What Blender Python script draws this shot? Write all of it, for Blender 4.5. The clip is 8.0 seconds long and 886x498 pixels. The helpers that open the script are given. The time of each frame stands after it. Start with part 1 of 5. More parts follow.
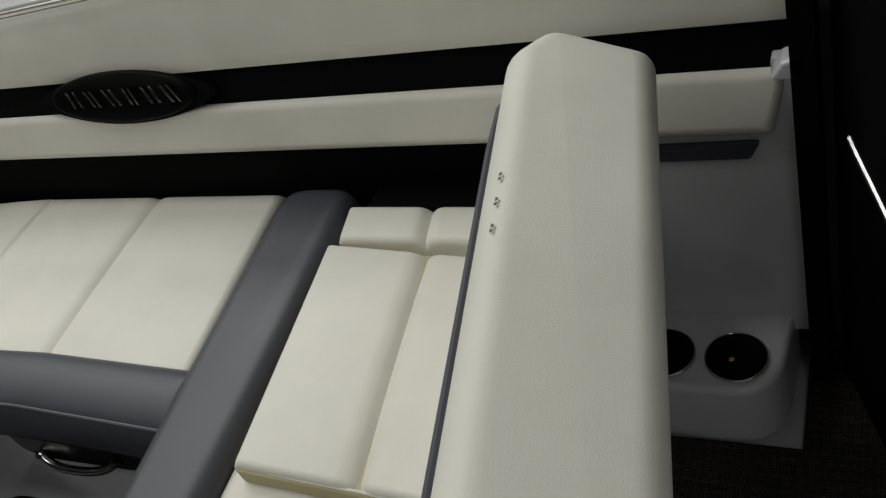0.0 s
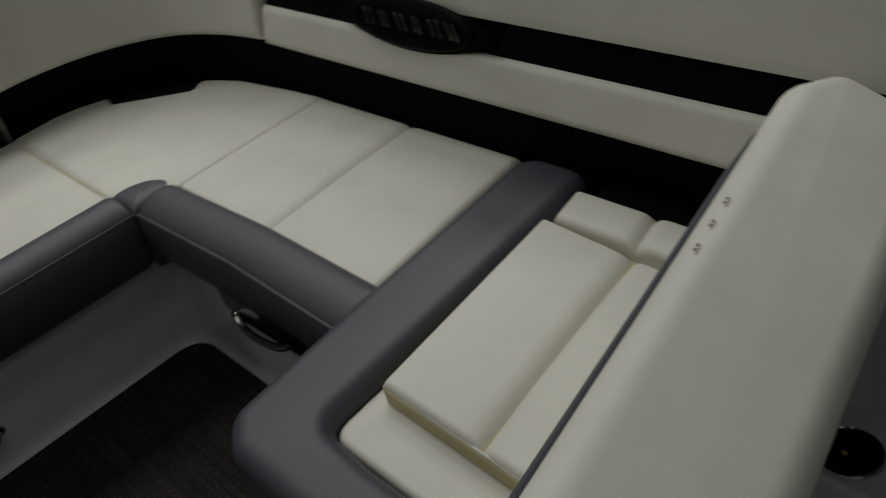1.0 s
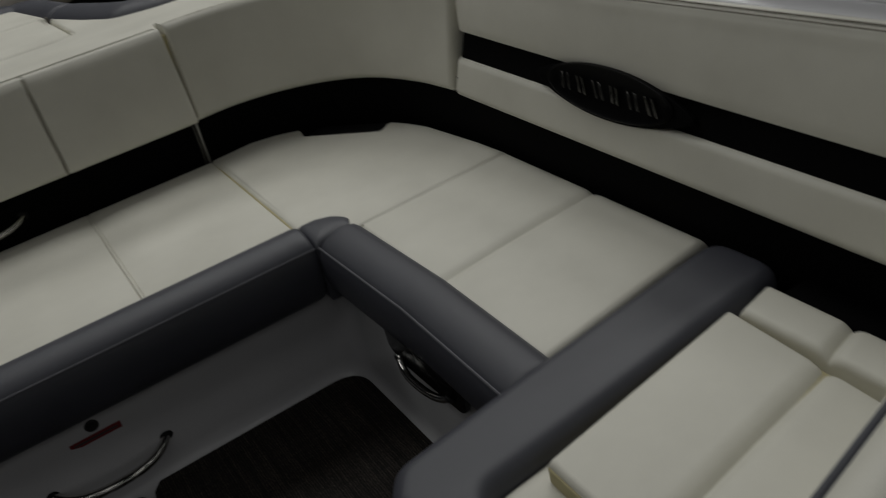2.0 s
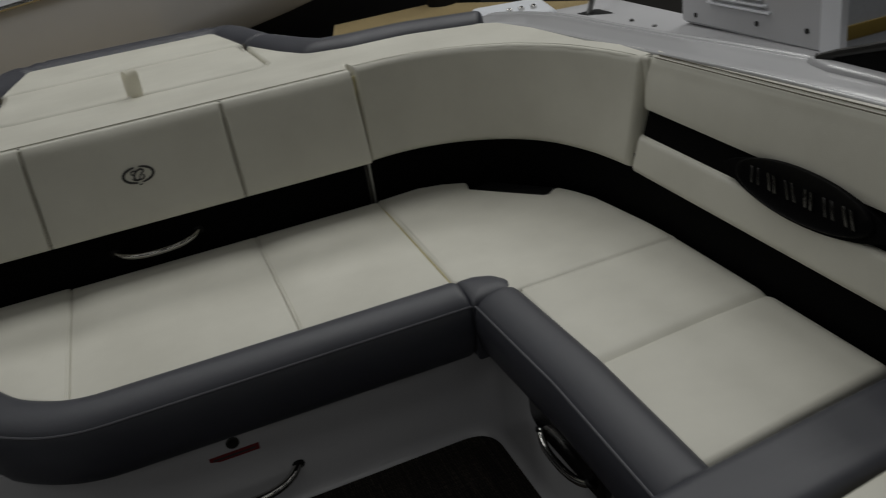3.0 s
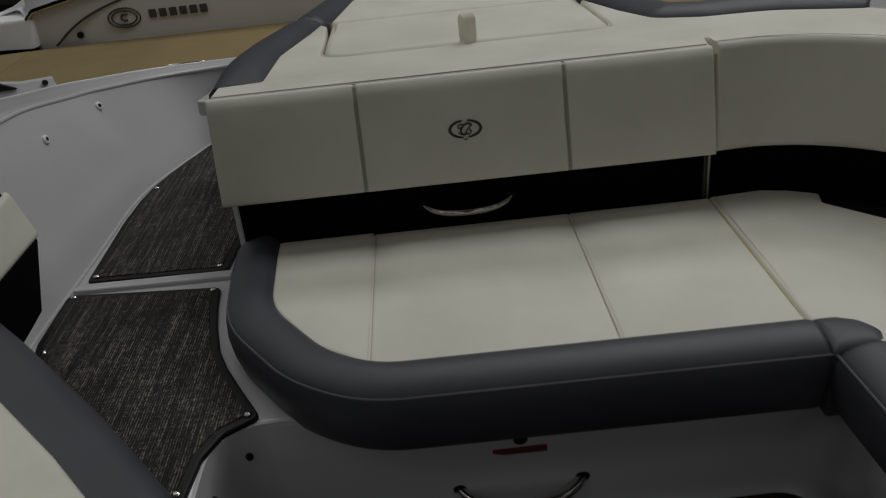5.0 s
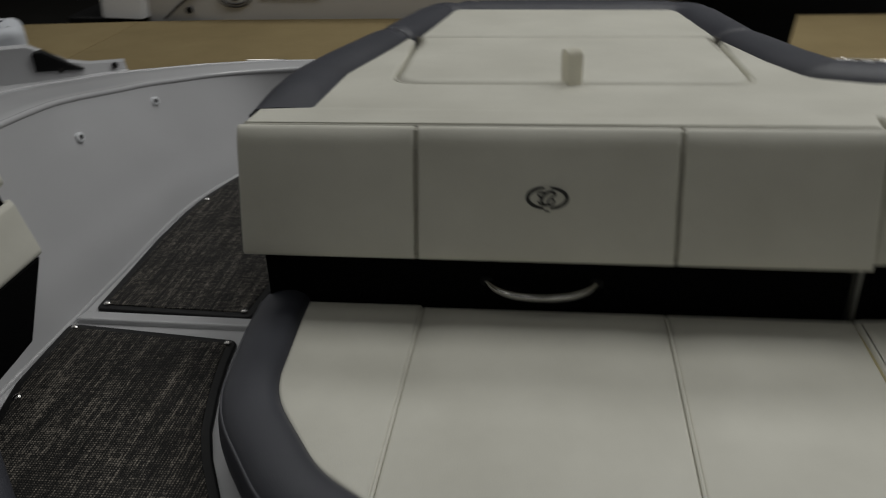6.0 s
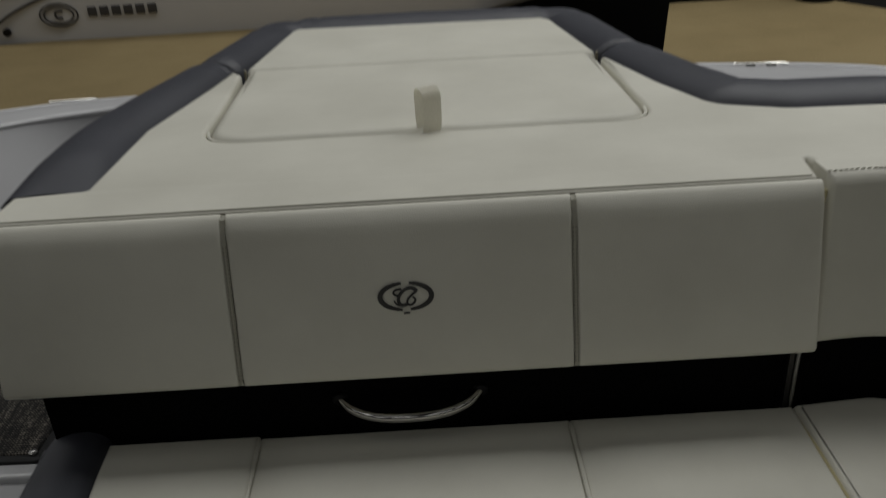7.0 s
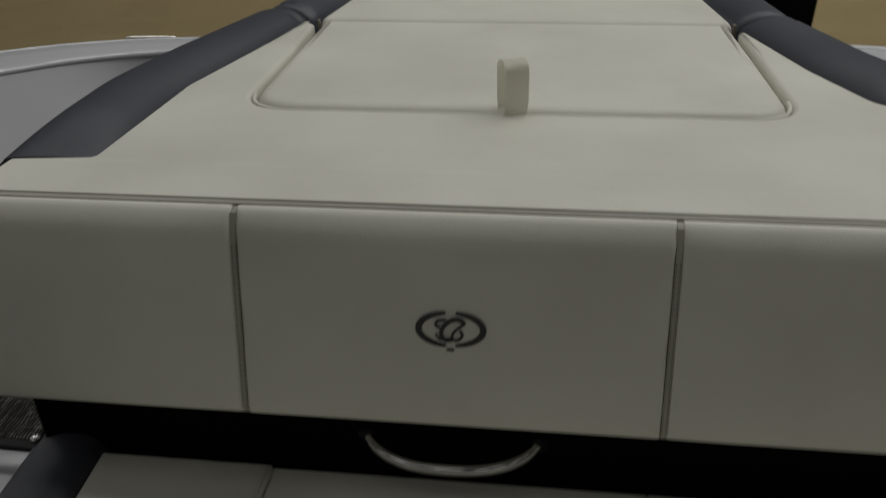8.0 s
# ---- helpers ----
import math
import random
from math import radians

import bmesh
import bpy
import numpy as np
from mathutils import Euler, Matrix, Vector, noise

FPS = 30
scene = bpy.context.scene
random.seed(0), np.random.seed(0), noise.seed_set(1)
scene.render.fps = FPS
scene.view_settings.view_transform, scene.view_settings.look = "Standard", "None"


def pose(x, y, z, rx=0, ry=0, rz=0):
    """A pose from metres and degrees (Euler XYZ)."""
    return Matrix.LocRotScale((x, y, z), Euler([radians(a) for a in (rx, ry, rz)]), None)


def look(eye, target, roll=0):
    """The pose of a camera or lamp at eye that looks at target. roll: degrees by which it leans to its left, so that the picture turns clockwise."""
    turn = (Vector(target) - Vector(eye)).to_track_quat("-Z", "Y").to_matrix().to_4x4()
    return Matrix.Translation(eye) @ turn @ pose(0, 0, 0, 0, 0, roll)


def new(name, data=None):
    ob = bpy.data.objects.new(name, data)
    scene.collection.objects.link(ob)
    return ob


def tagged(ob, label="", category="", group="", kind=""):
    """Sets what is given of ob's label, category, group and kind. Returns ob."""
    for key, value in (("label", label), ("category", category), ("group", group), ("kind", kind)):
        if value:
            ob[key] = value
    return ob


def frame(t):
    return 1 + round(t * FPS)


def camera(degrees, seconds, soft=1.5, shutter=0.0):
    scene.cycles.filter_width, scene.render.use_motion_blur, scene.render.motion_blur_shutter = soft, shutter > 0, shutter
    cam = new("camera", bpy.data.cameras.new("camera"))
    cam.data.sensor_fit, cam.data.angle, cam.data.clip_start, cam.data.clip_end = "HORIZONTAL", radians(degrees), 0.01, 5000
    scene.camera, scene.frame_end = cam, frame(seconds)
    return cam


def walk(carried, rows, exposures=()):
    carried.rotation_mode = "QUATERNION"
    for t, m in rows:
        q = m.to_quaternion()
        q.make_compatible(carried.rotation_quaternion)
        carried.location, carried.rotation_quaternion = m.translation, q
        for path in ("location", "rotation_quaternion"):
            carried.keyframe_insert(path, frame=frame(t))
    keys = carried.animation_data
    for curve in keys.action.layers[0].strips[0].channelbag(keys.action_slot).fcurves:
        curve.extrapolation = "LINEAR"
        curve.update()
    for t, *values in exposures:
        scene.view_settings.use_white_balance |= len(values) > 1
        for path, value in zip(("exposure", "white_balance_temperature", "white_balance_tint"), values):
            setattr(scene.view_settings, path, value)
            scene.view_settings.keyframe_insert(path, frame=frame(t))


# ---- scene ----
cam = camera(54.5, 8.0, soft=1.1, shutter=0.5)
PATH = [
    (0, (0.142, -2.169, 1.208), (1.385, -1.258, -0.067), -24.4),
    (0.2, (0.140, -2.169, 1.214), (1.351, -1.202, -0.043), -23.7),
    (0.3, (0.139, -2.169, 1.217), (1.276, -1.105, -0.030), -23.3),
    (0.5, (0.136, -2.168, 1.223), (1.257, -1.015, 0.035), -22.6),
    (1, (0.145, -2.195, 1.188), (1.100, -0.870, 0.034), -15.4),
    (1.5, (0.144, -2.167, 1.210), (0.965, -0.702, 0.124), -15.7),
    (1.7, (0.141, -2.159, 1.222), (0.927, -0.659, 0.157), -15.2),
    (2.8, (0.079, -2.101, 1.283), (0.681, -0.414, 0.394), -9.6),
    (3, (0.077, -2.091, 1.287), (0.608, -0.375, 0.407), -9.3),
    (3.2, (0.053, -2.081, 1.289), (0.551, -0.351, 0.420), -8.6),
    (3.4, (0.030, -2.071, 1.292), (0.449, -0.322, 0.420), -8.3),
    (3.5, (0.018, -2.066, 1.293), (0.373, -0.315, 0.393), -8.1),
    (3.7, (0.000, -2.054, 1.298), (0.275, -0.306, 0.371), -7.9),
    (4, (-0.026, -2.037, 1.305), (0.126, -0.253, 0.413), -6.7),
    (4.2, (-0.039, -2.028, 1.303), (0.056, -0.237, 0.418), -6.4),
    (5.3, (-0.079, -1.741, 1.288), (-0.094, 0.035, 0.368), -5.8),
    (5.5, (-0.074, -1.675, 1.285), (-0.096, 0.101, 0.366), -5.3),
    (5.7, (-0.043, -1.573, 1.276), (-0.114, 0.194, 0.345), -5.1),
    (5.8, (-0.027, -1.522, 1.271), (-0.153, 0.251, 0.359), -3.9),
    (6, (0.004, -1.419, 1.262), (-0.235, 0.348, 0.355), -2.0),
    (6.1, (0.014, -1.378, 1.261), (-0.263, 0.390, 0.368), 0.1),
    (6.2, (0.024, -1.337, 1.260), (-0.278, 0.414, 0.340), -0.3),
    (6.3, (0.034, -1.296, 1.259), (-0.234, 0.478, 0.374), 0.2),
    (6.5, (0.054, -1.214, 1.257), (-0.188, 0.558, 0.362), -0.7),
    (6.6, (0.054, -1.174, 1.254), (-0.105, 0.604, 0.359), -0.5),
    (6.7, (0.053, -1.134, 1.251), (-0.061, 0.649, 0.360), -1.1),
    (6.8, (0.053, -1.094, 1.248), (-0.008, 0.697, 0.367), -2.0),
    (7, (0.052, -1.014, 1.241), (0.059, 0.755, 0.307), -3.3),
    (7.3, (0.054, -0.932, 1.212), (0.052, 0.786, 0.188), -3.6),
    (7.5, (0.055, -0.878, 1.193), (-0.012, 0.844, 0.178), -3.8),
    (7.7, (0.073, -0.830, 1.191), (-0.110, 0.877, 0.167), -3.0),
    (7.8, (0.082, -0.806, 1.190), (-0.124, 0.887, 0.146), -2.5),
    (8, (0.100, -0.757, 1.188), (-0.141, 0.945, 0.166), -1.8),
]
EXPOSURES = [(0.0, 0.74), (0.5, 0.24), (1.0, 0.04), (1.5, -0.24), (3.0, -0.14), (4.0, -0.25), (5.5, -0.19), (8.0, -0.18)]
walk(cam, [(t, look(eye, target, roll)) for t, eye, target, roll in PATH], EXPOSURES)

# ---- light: a dim exhibition hall, lit from its ceiling ----
world = bpy.data.worlds.new("hall_air")
scene.world = world
world.use_nodes = True
world.node_tree.nodes["Background"].inputs["Color"].default_value = (0.9, 0.93, 1.0, 1)
world.node_tree.nodes["Background"].inputs["Strength"].default_value = 0.001


def ceiling_lamp(x, y, z, sx, sy, watts, colour=(0.99, 0.994, 0.967)):
    lamp = bpy.data.lights.new("ceiling_lamp", "AREA")
    lamp.shape, lamp.size, lamp.size_y, lamp.energy, lamp.color = "RECTANGLE", sx, sy, watts, colour
    ob = new("ceiling_lamp", lamp)
    ob.matrix_world = pose(x, y, z)
    return ob


# rows of unseen ceiling lamps, from ahead of the boat to astern; watts fitted to brightness, highest to port
LAMP_X = (-5.5, -3.3, -1.1, 1.1, 3.3, 5.5)
LAMP_ROWS = [
    # foremost row is assumed, added to brighten the pale seat base
    (-8.0, (5, 9, 10, 10, 8, 5)),
    (-4.2, (5, 10, 2.5, 2.5, 3, 3)),
    (-0.9, (3.5, 3, 2.5, 3, 3.5, 4)),
    (1.6, (15, 13, 15, 36, 41, 64)),
    (4.2, (16, 15, 21, 37, 51, 35)),
]
for ly, row in LAMP_ROWS:
    for lx, watts in zip(LAMP_X, row):
        ceiling_lamp(lx, ly, 5.6, 1.5, 1.5, watts)


# ---- materials ----
def shader(name, rough=0.5, metal=0.0, spec=0.5, coat=0.0):
    m = bpy.data.materials.new(name)
    m.use_nodes = True
    b = m.node_tree.nodes["Principled BSDF"]
    b.inputs["Roughness"].default_value = rough
    b.inputs["Metallic"].default_value = metal
    b.inputs["Specular IOR Level"].default_value = spec
    b.inputs["Coat Weight"].default_value = coat
    b.inputs["Coat Roughness"].default_value = 0.08
    return m, m.node_tree.nodes, m.node_tree.links, b


def mixed(nodes, links, fac, a, b):
    ramp = nodes.new("ShaderNodeValToRGB")
    ramp.color_ramp.elements[0].color = (*a, 1)
    ramp.color_ramp.elements[1].color = (*b, 1)
    links.new(fac, ramp.inputs["Fac"])
    return ramp


def noise_of(nodes, links, coords, scale, detail=4.0, stretch=None, rough=0.55):
    n = nodes.new("ShaderNodeTexNoise")
    n.inputs["Scale"].default_value = scale
    n.inputs["Detail"].default_value = detail
    n.inputs["Roughness"].default_value = rough
    if stretch:
        mp = nodes.new("ShaderNodeMapping")
        mp.inputs["Scale"].default_value = stretch
        links.new(coords, mp.inputs["Vector"])
        coords = mp.outputs["Vector"]
    links.new(coords, n.inputs["Vector"])
    return n


def bump_to(nodes, links, bsdf, height, strength, distance):
    b = nodes.new("ShaderNodeBump")
    b.inputs["Strength"].default_value = strength
    b.inputs["Distance"].default_value = distance
    links.new(height, b.inputs["Height"])
    links.new(b.outputs["Normal"], bsdf.inputs["Normal"])
    return b


def vinyl(name, dark, light, rough, grain=1.0, spec=0.4):
    """Upholstery vinyl: a pebbled grain, soft waves in the cloth and slight soiling."""
    m, nodes, links, b = shader(name, rough, spec=spec)
    co = nodes.new("ShaderNodeTexCoord").outputs["Object"]
    soil = noise_of(nodes, links, co, 5.0, 5.0)
    ramp = mixed(nodes, links, soil.outputs["Fac"], dark, light)
    ramp.color_ramp.elements[0].position, ramp.color_ramp.elements[1].position = 0.3, 0.7
    links.new(ramp.outputs["Color"], b.inputs["Base Color"])
    pebble = nodes.new("ShaderNodeTexVoronoi")
    pebble.inputs["Scale"].default_value = 620.0
    links.new(co, pebble.inputs["Vector"])
    wave = noise_of(nodes, links, co, 14.0, 3.0)
    add = nodes.new("ShaderNodeMath")
    add.operation = "MULTIPLY_ADD"
    add.inputs[1].default_value = 4.0
    links.new(wave.outputs["Fac"], add.inputs[0])
    links.new(pebble.outputs["Distance"], add.inputs[2])
    bump_to(nodes, links, b, add.outputs["Value"], 0.17 * grain, 0.0012)
    gloss = nodes.new("ShaderNodeMapRange")
    gloss.inputs["To Min"].default_value, gloss.inputs["To Max"].default_value = rough - 0.06, rough + 0.1
    links.new(soil.outputs["Fac"], gloss.inputs["Value"])
    links.new(gloss.outputs["Result"], b.inputs["Roughness"])
    return m


CREAM = vinyl("cream_vinyl", (0.635, 0.62, 0.545), (0.73, 0.715, 0.635), 0.50)
GREY = vinyl("grey_vinyl", (0.041, 0.043, 0.055), (0.051, 0.053, 0.067), 0.47, spec=0.55)
BLACK = vinyl("black_vinyl", (0.0016, 0.0016, 0.0019), (0.0024, 0.0024, 0.0027), 0.75, spec=0.06)
CREAMTAPE = vinyl("cream_seam_tape", (0.60, 0.586, 0.51), (0.68, 0.666, 0.585), 0.5)
SEAM = vinyl("grey_piping", (0.088, 0.089, 0.101), (0.112, 0.113, 0.127), 0.4)
YELLOWED = vinyl("foam_side", (0.42, 0.37, 0.20), (0.50, 0.45, 0.27), 0.6)


def gelcoat(name, dark, light, rough=0.22):
    m, nodes, links, b = shader(name, rough, coat=0.35)
    co = nodes.new("ShaderNodeTexCoord").outputs["Object"]
    soil = noise_of(nodes, links, co, 3.0, 6.0)
    ramp = mixed(nodes, links, soil.outputs["Fac"], dark, light)
    links.new(ramp.outputs["Color"], b.inputs["Base Color"])
    smear = noise_of(nodes, links, co, 4.0, 3.0)
    rr = nodes.new("ShaderNodeMapRange")
    rr.inputs["To Min"].default_value, rr.inputs["To Max"].default_value = rough, rough + 0.06
    links.new(smear.outputs["Fac"], rr.inputs["Value"])
    links.new(rr.outputs["Result"], b.inputs["Roughness"])
    ripple = noise_of(nodes, links, co, 4.0, 1.0)
    bump_to(nodes, links, b, ripple.outputs["Fac"], 0.04, 0.004)
    return m


GELCOAT = gelcoat("white_gelcoat", (0.52, 0.52, 0.535), (0.585, 0.585, 0.60))
HULL = gelcoat("hull_gelcoat", (0.57, 0.57, 0.58), (0.63, 0.63, 0.64))
NAVY = gelcoat("dark_bottom_paint", (0.006, 0.006, 0.008), (0.010, 0.010, 0.012), 0.5)


def plain(name, colour, rough, metal=0.0, wear=0.12, scale=40.0, spec=0.5):
    m, nodes, links, b = shader(name, rough, metal, spec)
    co = nodes.new("ShaderNodeTexCoord").outputs["Object"]
    n = noise_of(nodes, links, co, scale, 5.0)
    lo, hi = tuple(c * (1 - wear) for c in colour), tuple(min(1, c * (1 + wear)) for c in colour)
    ramp = mixed(nodes, links, n.outputs["Fac"], lo, hi)
    links.new(ramp.outputs["Color"], b.inputs["Base Color"])
    rr = nodes.new("ShaderNodeMapRange")
    rr.inputs["To Min"].default_value, rr.inputs["To Max"].default_value = max(0.02, rough - 0.04), rough + 0.06
    links.new(n.outputs["Fac"], rr.inputs["Value"])
    links.new(rr.outputs["Result"], b.inputs["Roughness"])
    return m


CHROME = plain("chrome", (0.52, 0.51, 0.49), 0.09, 1.0, 0.03)
STEEL = plain("brushed_steel", (0.32, 0.32, 0.31), 0.3, 1.0)
RUBBER = plain("black_rubber", (0.006, 0.006, 0.0065), 0.5, spec=0.25)
GLOSSBLACK = plain("gloss_black_plastic", (0.004, 0.004, 0.0045), 0.24, spec=0.35)
BADGEBLACK = plain("badge_black", (0.0022, 0.0022, 0.0026), 0.38, spec=0.05)
LETTER = plain("dark_chrome_letters", (0.085, 0.083, 0.079), 0.24, 0.9)
PEWTER = plain("smoked_chrome", (0.035, 0.034, 0.032), 0.35, 0.6)
THREAD = plain("dark_thread", (0.17, 0.155, 0.12), 0.8)
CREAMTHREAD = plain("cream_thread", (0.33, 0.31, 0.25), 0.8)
BRASS = plain("brass", (0.55, 0.40, 0.16), 0.25, 1.0)
WHITE = plain("white_moulding", (0.80, 0.81, 0.84), 0.35, wear=0.04, scale=6.0)
EMBROIDERY = plain("grey_embroidery", (0.045, 0.044, 0.042), 0.75)
RED = plain("red_label", (0.19, 0.012, 0.016), 0.5)
WEBBING = plain("cream_webbing", (0.83, 0.81, 0.73), 0.75, wear=0.1, scale=300.0)
BADGE = plain("badge_ink", (0.05, 0.047, 0.045), 0.5)
PALE = plain("pale_cover", (0.60, 0.62, 0.66), 0.6)
GOLD = plain("ochre_band", (0.34, 0.24, 0.06), 0.6)
OLIVE = plain("olive_wall", (0.09, 0.085, 0.05), 0.85, wear=0.25, scale=2.0)
MAROON = plain("dark_cladding", (0.016, 0.009, 0.007), 0.7, wear=0.3, scale=2.0)
CONCRETE = plain("dark_hall_floor", (0.035, 0.033, 0.03), 0.8, wear=0.3, scale=3.0)


def weave(name, dark, mid, light, period=0.0054, rough=0.75):
    """Woven vinyl flooring: a basket of threads with long slubs running fore and aft."""
    m, nodes, links, b = shader(name, rough, spec=0.3)
    co = nodes.new("ShaderNodeTexCoord").outputs["Object"]

    def threads(direction):
        w = nodes.new("ShaderNodeTexWave")
        w.bands_direction = direction
        w.inputs["Scale"].default_value = math.pi / (10 * period)
        w.inputs["Distortion"].default_value = 2.6
        w.inputs["Detail"].default_value = 1.0
        w.inputs["Detail Scale"].default_value = 0.55
        links.new(co, w.inputs["Vector"])
        return w.outputs["Fac"]

    def math_node(kind, a, c, third=None):
        n = nodes.new("ShaderNodeMath")
        n.operation = kind
        for slot, v in zip(n.inputs, (a, c, third)):
            if v is None:
                continue
            if isinstance(v, float):
                slot.default_value = v
            else:
                links.new(v, slot)
        return n.outputs["Value"]
    basket = math_node("MULTIPLY", threads("X"), threads("Y"))
    dash = noise_of(nodes, links, co, 1.0, 2.0, (230.0, 120.0, 8.0), 0.6)
    slub = noise_of(nodes, links, co, 1.0, 4.0, (120.0, 5.0, 8.0), 0.7)
    weft = noise_of(nodes, links, co, 1.0, 3.0, (9.0, 170.0, 8.0), 0.65)
    streak = math_node("MULTIPLY_ADD", weft.outputs["Fac"], 0.55, math_node("MULTIPLY_ADD", slub.outputs["Fac"], 1.5, -0.15))
    value = math_node("MULTIPLY", math_node("ADD", math_node("MULTIPLY_ADD", basket, 0.34, 0.09), math_node("MULTIPLY", dash.outputs["Fac"], 0.84)), streak)
    ramp = mixed(nodes, links, value, dark, light)
    ramp.color_ramp.elements[0].position, ramp.color_ramp.elements[1].position = 0.38, 0.92
    e = ramp.color_ramp.elements.new(0.56)
    e.color = (*mid, 1)
    links.new(ramp.outputs["Color"], b.inputs["Base Color"])
    bump_to(nodes, links, b, basket, 0.5, 0.0012)
    return m


MAT = weave("woven_mat", (0.0036, 0.0033, 0.003), (0.019, 0.0172, 0.015), (0.30, 0.266, 0.225))
CARPET = weave("woven_cockpit_floor", (0.005, 0.004, 0.0034), (0.020, 0.016, 0.013), (0.085, 0.068, 0.054))


def tan_carpet():
    m, nodes, links, b = shader("tan_carpet", 0.95, spec=0.1)
    co = nodes.new("ShaderNodeTexCoord").outputs["Object"]
    fine = noise_of(nodes, links, co, 160.0, 4.0)
    big = noise_of(nodes, links, co, 2.2, 4.0)
    mx = nodes.new("ShaderNodeMath")
    mx.operation = "MULTIPLY_ADD"
    mx.inputs[1].default_value = 0.5
    links.new(big.outputs["Fac"], mx.inputs[0])
    links.new(fine.outputs["Fac"], mx.inputs[2])
    ramp = mixed(nodes, links, mx.outputs["Value"], (0.185, 0.138, 0.068), (0.315, 0.248, 0.132))
    ramp.color_ramp.elements[0].position, ramp.color_ramp.elements[1].position = 0.5, 1.0
    links.new(ramp.outputs["Color"], b.inputs["Base Color"])
    bump_to(nodes, links, b, fine.outputs["Fac"], 0.5, 0.004)
    return m


TAN = tan_carpet()



# ---- tools for building ----
from mathutils import geometry


def poly_round(points, radii, steps=7):
    """A closed outline with its corners rounded; points run anticlockwise, one radius each."""
    out, n = [], len(points)
    for i, p in enumerate(points):
        r = radii[i] if isinstance(radii, (list, tuple)) else radii
        p, a, b = Vector(p), Vector(points[i - 1]), Vector(points[(i + 1) % n])
        u, v = (a - p), (b - p)
        if r <= 0:
            out.append(p)
            continue
        lu, lv = u.length, v.length
        u, v = u / lu, v / lv
        half = u.angle(v) / 2
        cut = min(r / max(math.tan(half), 1e-3), 0.49 * lu, 0.49 * lv)
        s, e = p + u * cut, p + v * cut
        for k in range(steps + 1):
            t = k / steps
            out.append((1 - t) ** 2 * s + 2 * t * (1 - t) * p + t * t * e)
    return [(q.x, q.y) for q in out]


def curve_path(points, radii, steps=10):
    """An open path in plan with rounded corners."""
    out = [Vector(points[0])]
    for i in range(1, len(points) - 1):
        p, a, b = Vector(points[i]), Vector(points[i - 1]), Vector(points[i + 1])
        u, v = (a - p), (b - p)
        r = radii[i - 1] if isinstance(radii, (list, tuple)) else radii
        if r <= 0:
            out.append(p)
            continue
        lu, lv = u.length, v.length
        u, v = u / lu, v / lv
        cut = min(r / math.tan(u.angle(v) / 2), 0.49 * lu if i > 1 else 0.95 * lu, 0.49 * lv if i < len(points) - 2 else 0.95 * lv)
        s, e = p + u * cut, p + v * cut
        for k in range(steps + 1):
            t = k / steps
            out.append((1 - t) ** 2 * s + 2 * t * (1 - t) * p + t * t * e)
    out.append(Vector(points[-1]))
    return out


def resample(path, step):
    """The same path with a point at about every step metres."""
    out = [Vector(path[0])]
    for a, b in zip(path, path[1:]):
        a, b = Vector(a), Vector(b)
        k = max(1, round((b - a).length / step))
        out += [a.lerp(b, (j + 1) / k) for j in range(k)]
    return out


def fine_ends(path, step, near=0.034, fine=0.0045):
    """A resampled path with closer points at both ends."""
    out = resample(path, step)

    def refine(pts):
        run, res = 0.0, [pts[0]]
        for a, b in zip(pts, pts[1:]):
            if run < near:
                k = max(1, math.ceil((b - a).length / fine))
                res += [a.lerp(b, (n + 1) / k) for n in range(k)]
            else:
                res.append(b)
            run += (b - a).length
        return res
    return list(reversed(refine(list(reversed(refine(out))))))


def inset(outline, d):
    """An anticlockwise outline moved inwards by d."""
    n, out = len(outline), []
    for i in range(n):
        p, a, b = Vector(outline[i]), Vector(outline[i - 1]), Vector(outline[(i + 1) % n])
        e1, e2 = (p - a), (b - p)
        if e1.length < 1e-7 or e2.length < 1e-7:
            e1 = e2 = (b - a)
        n1, n2 = Vector((-e1.y, e1.x)).normalized(), Vector((-e2.y, e2.x)).normalized()
        m = n1 + n2
        if m.length < 1e-5:
            m = n1
        m.normalize()
        out.append(p + m * (d / max(m.dot(n1), 0.45)))
    return out


def flat_map(x, y, z):
    return (x, y, z)


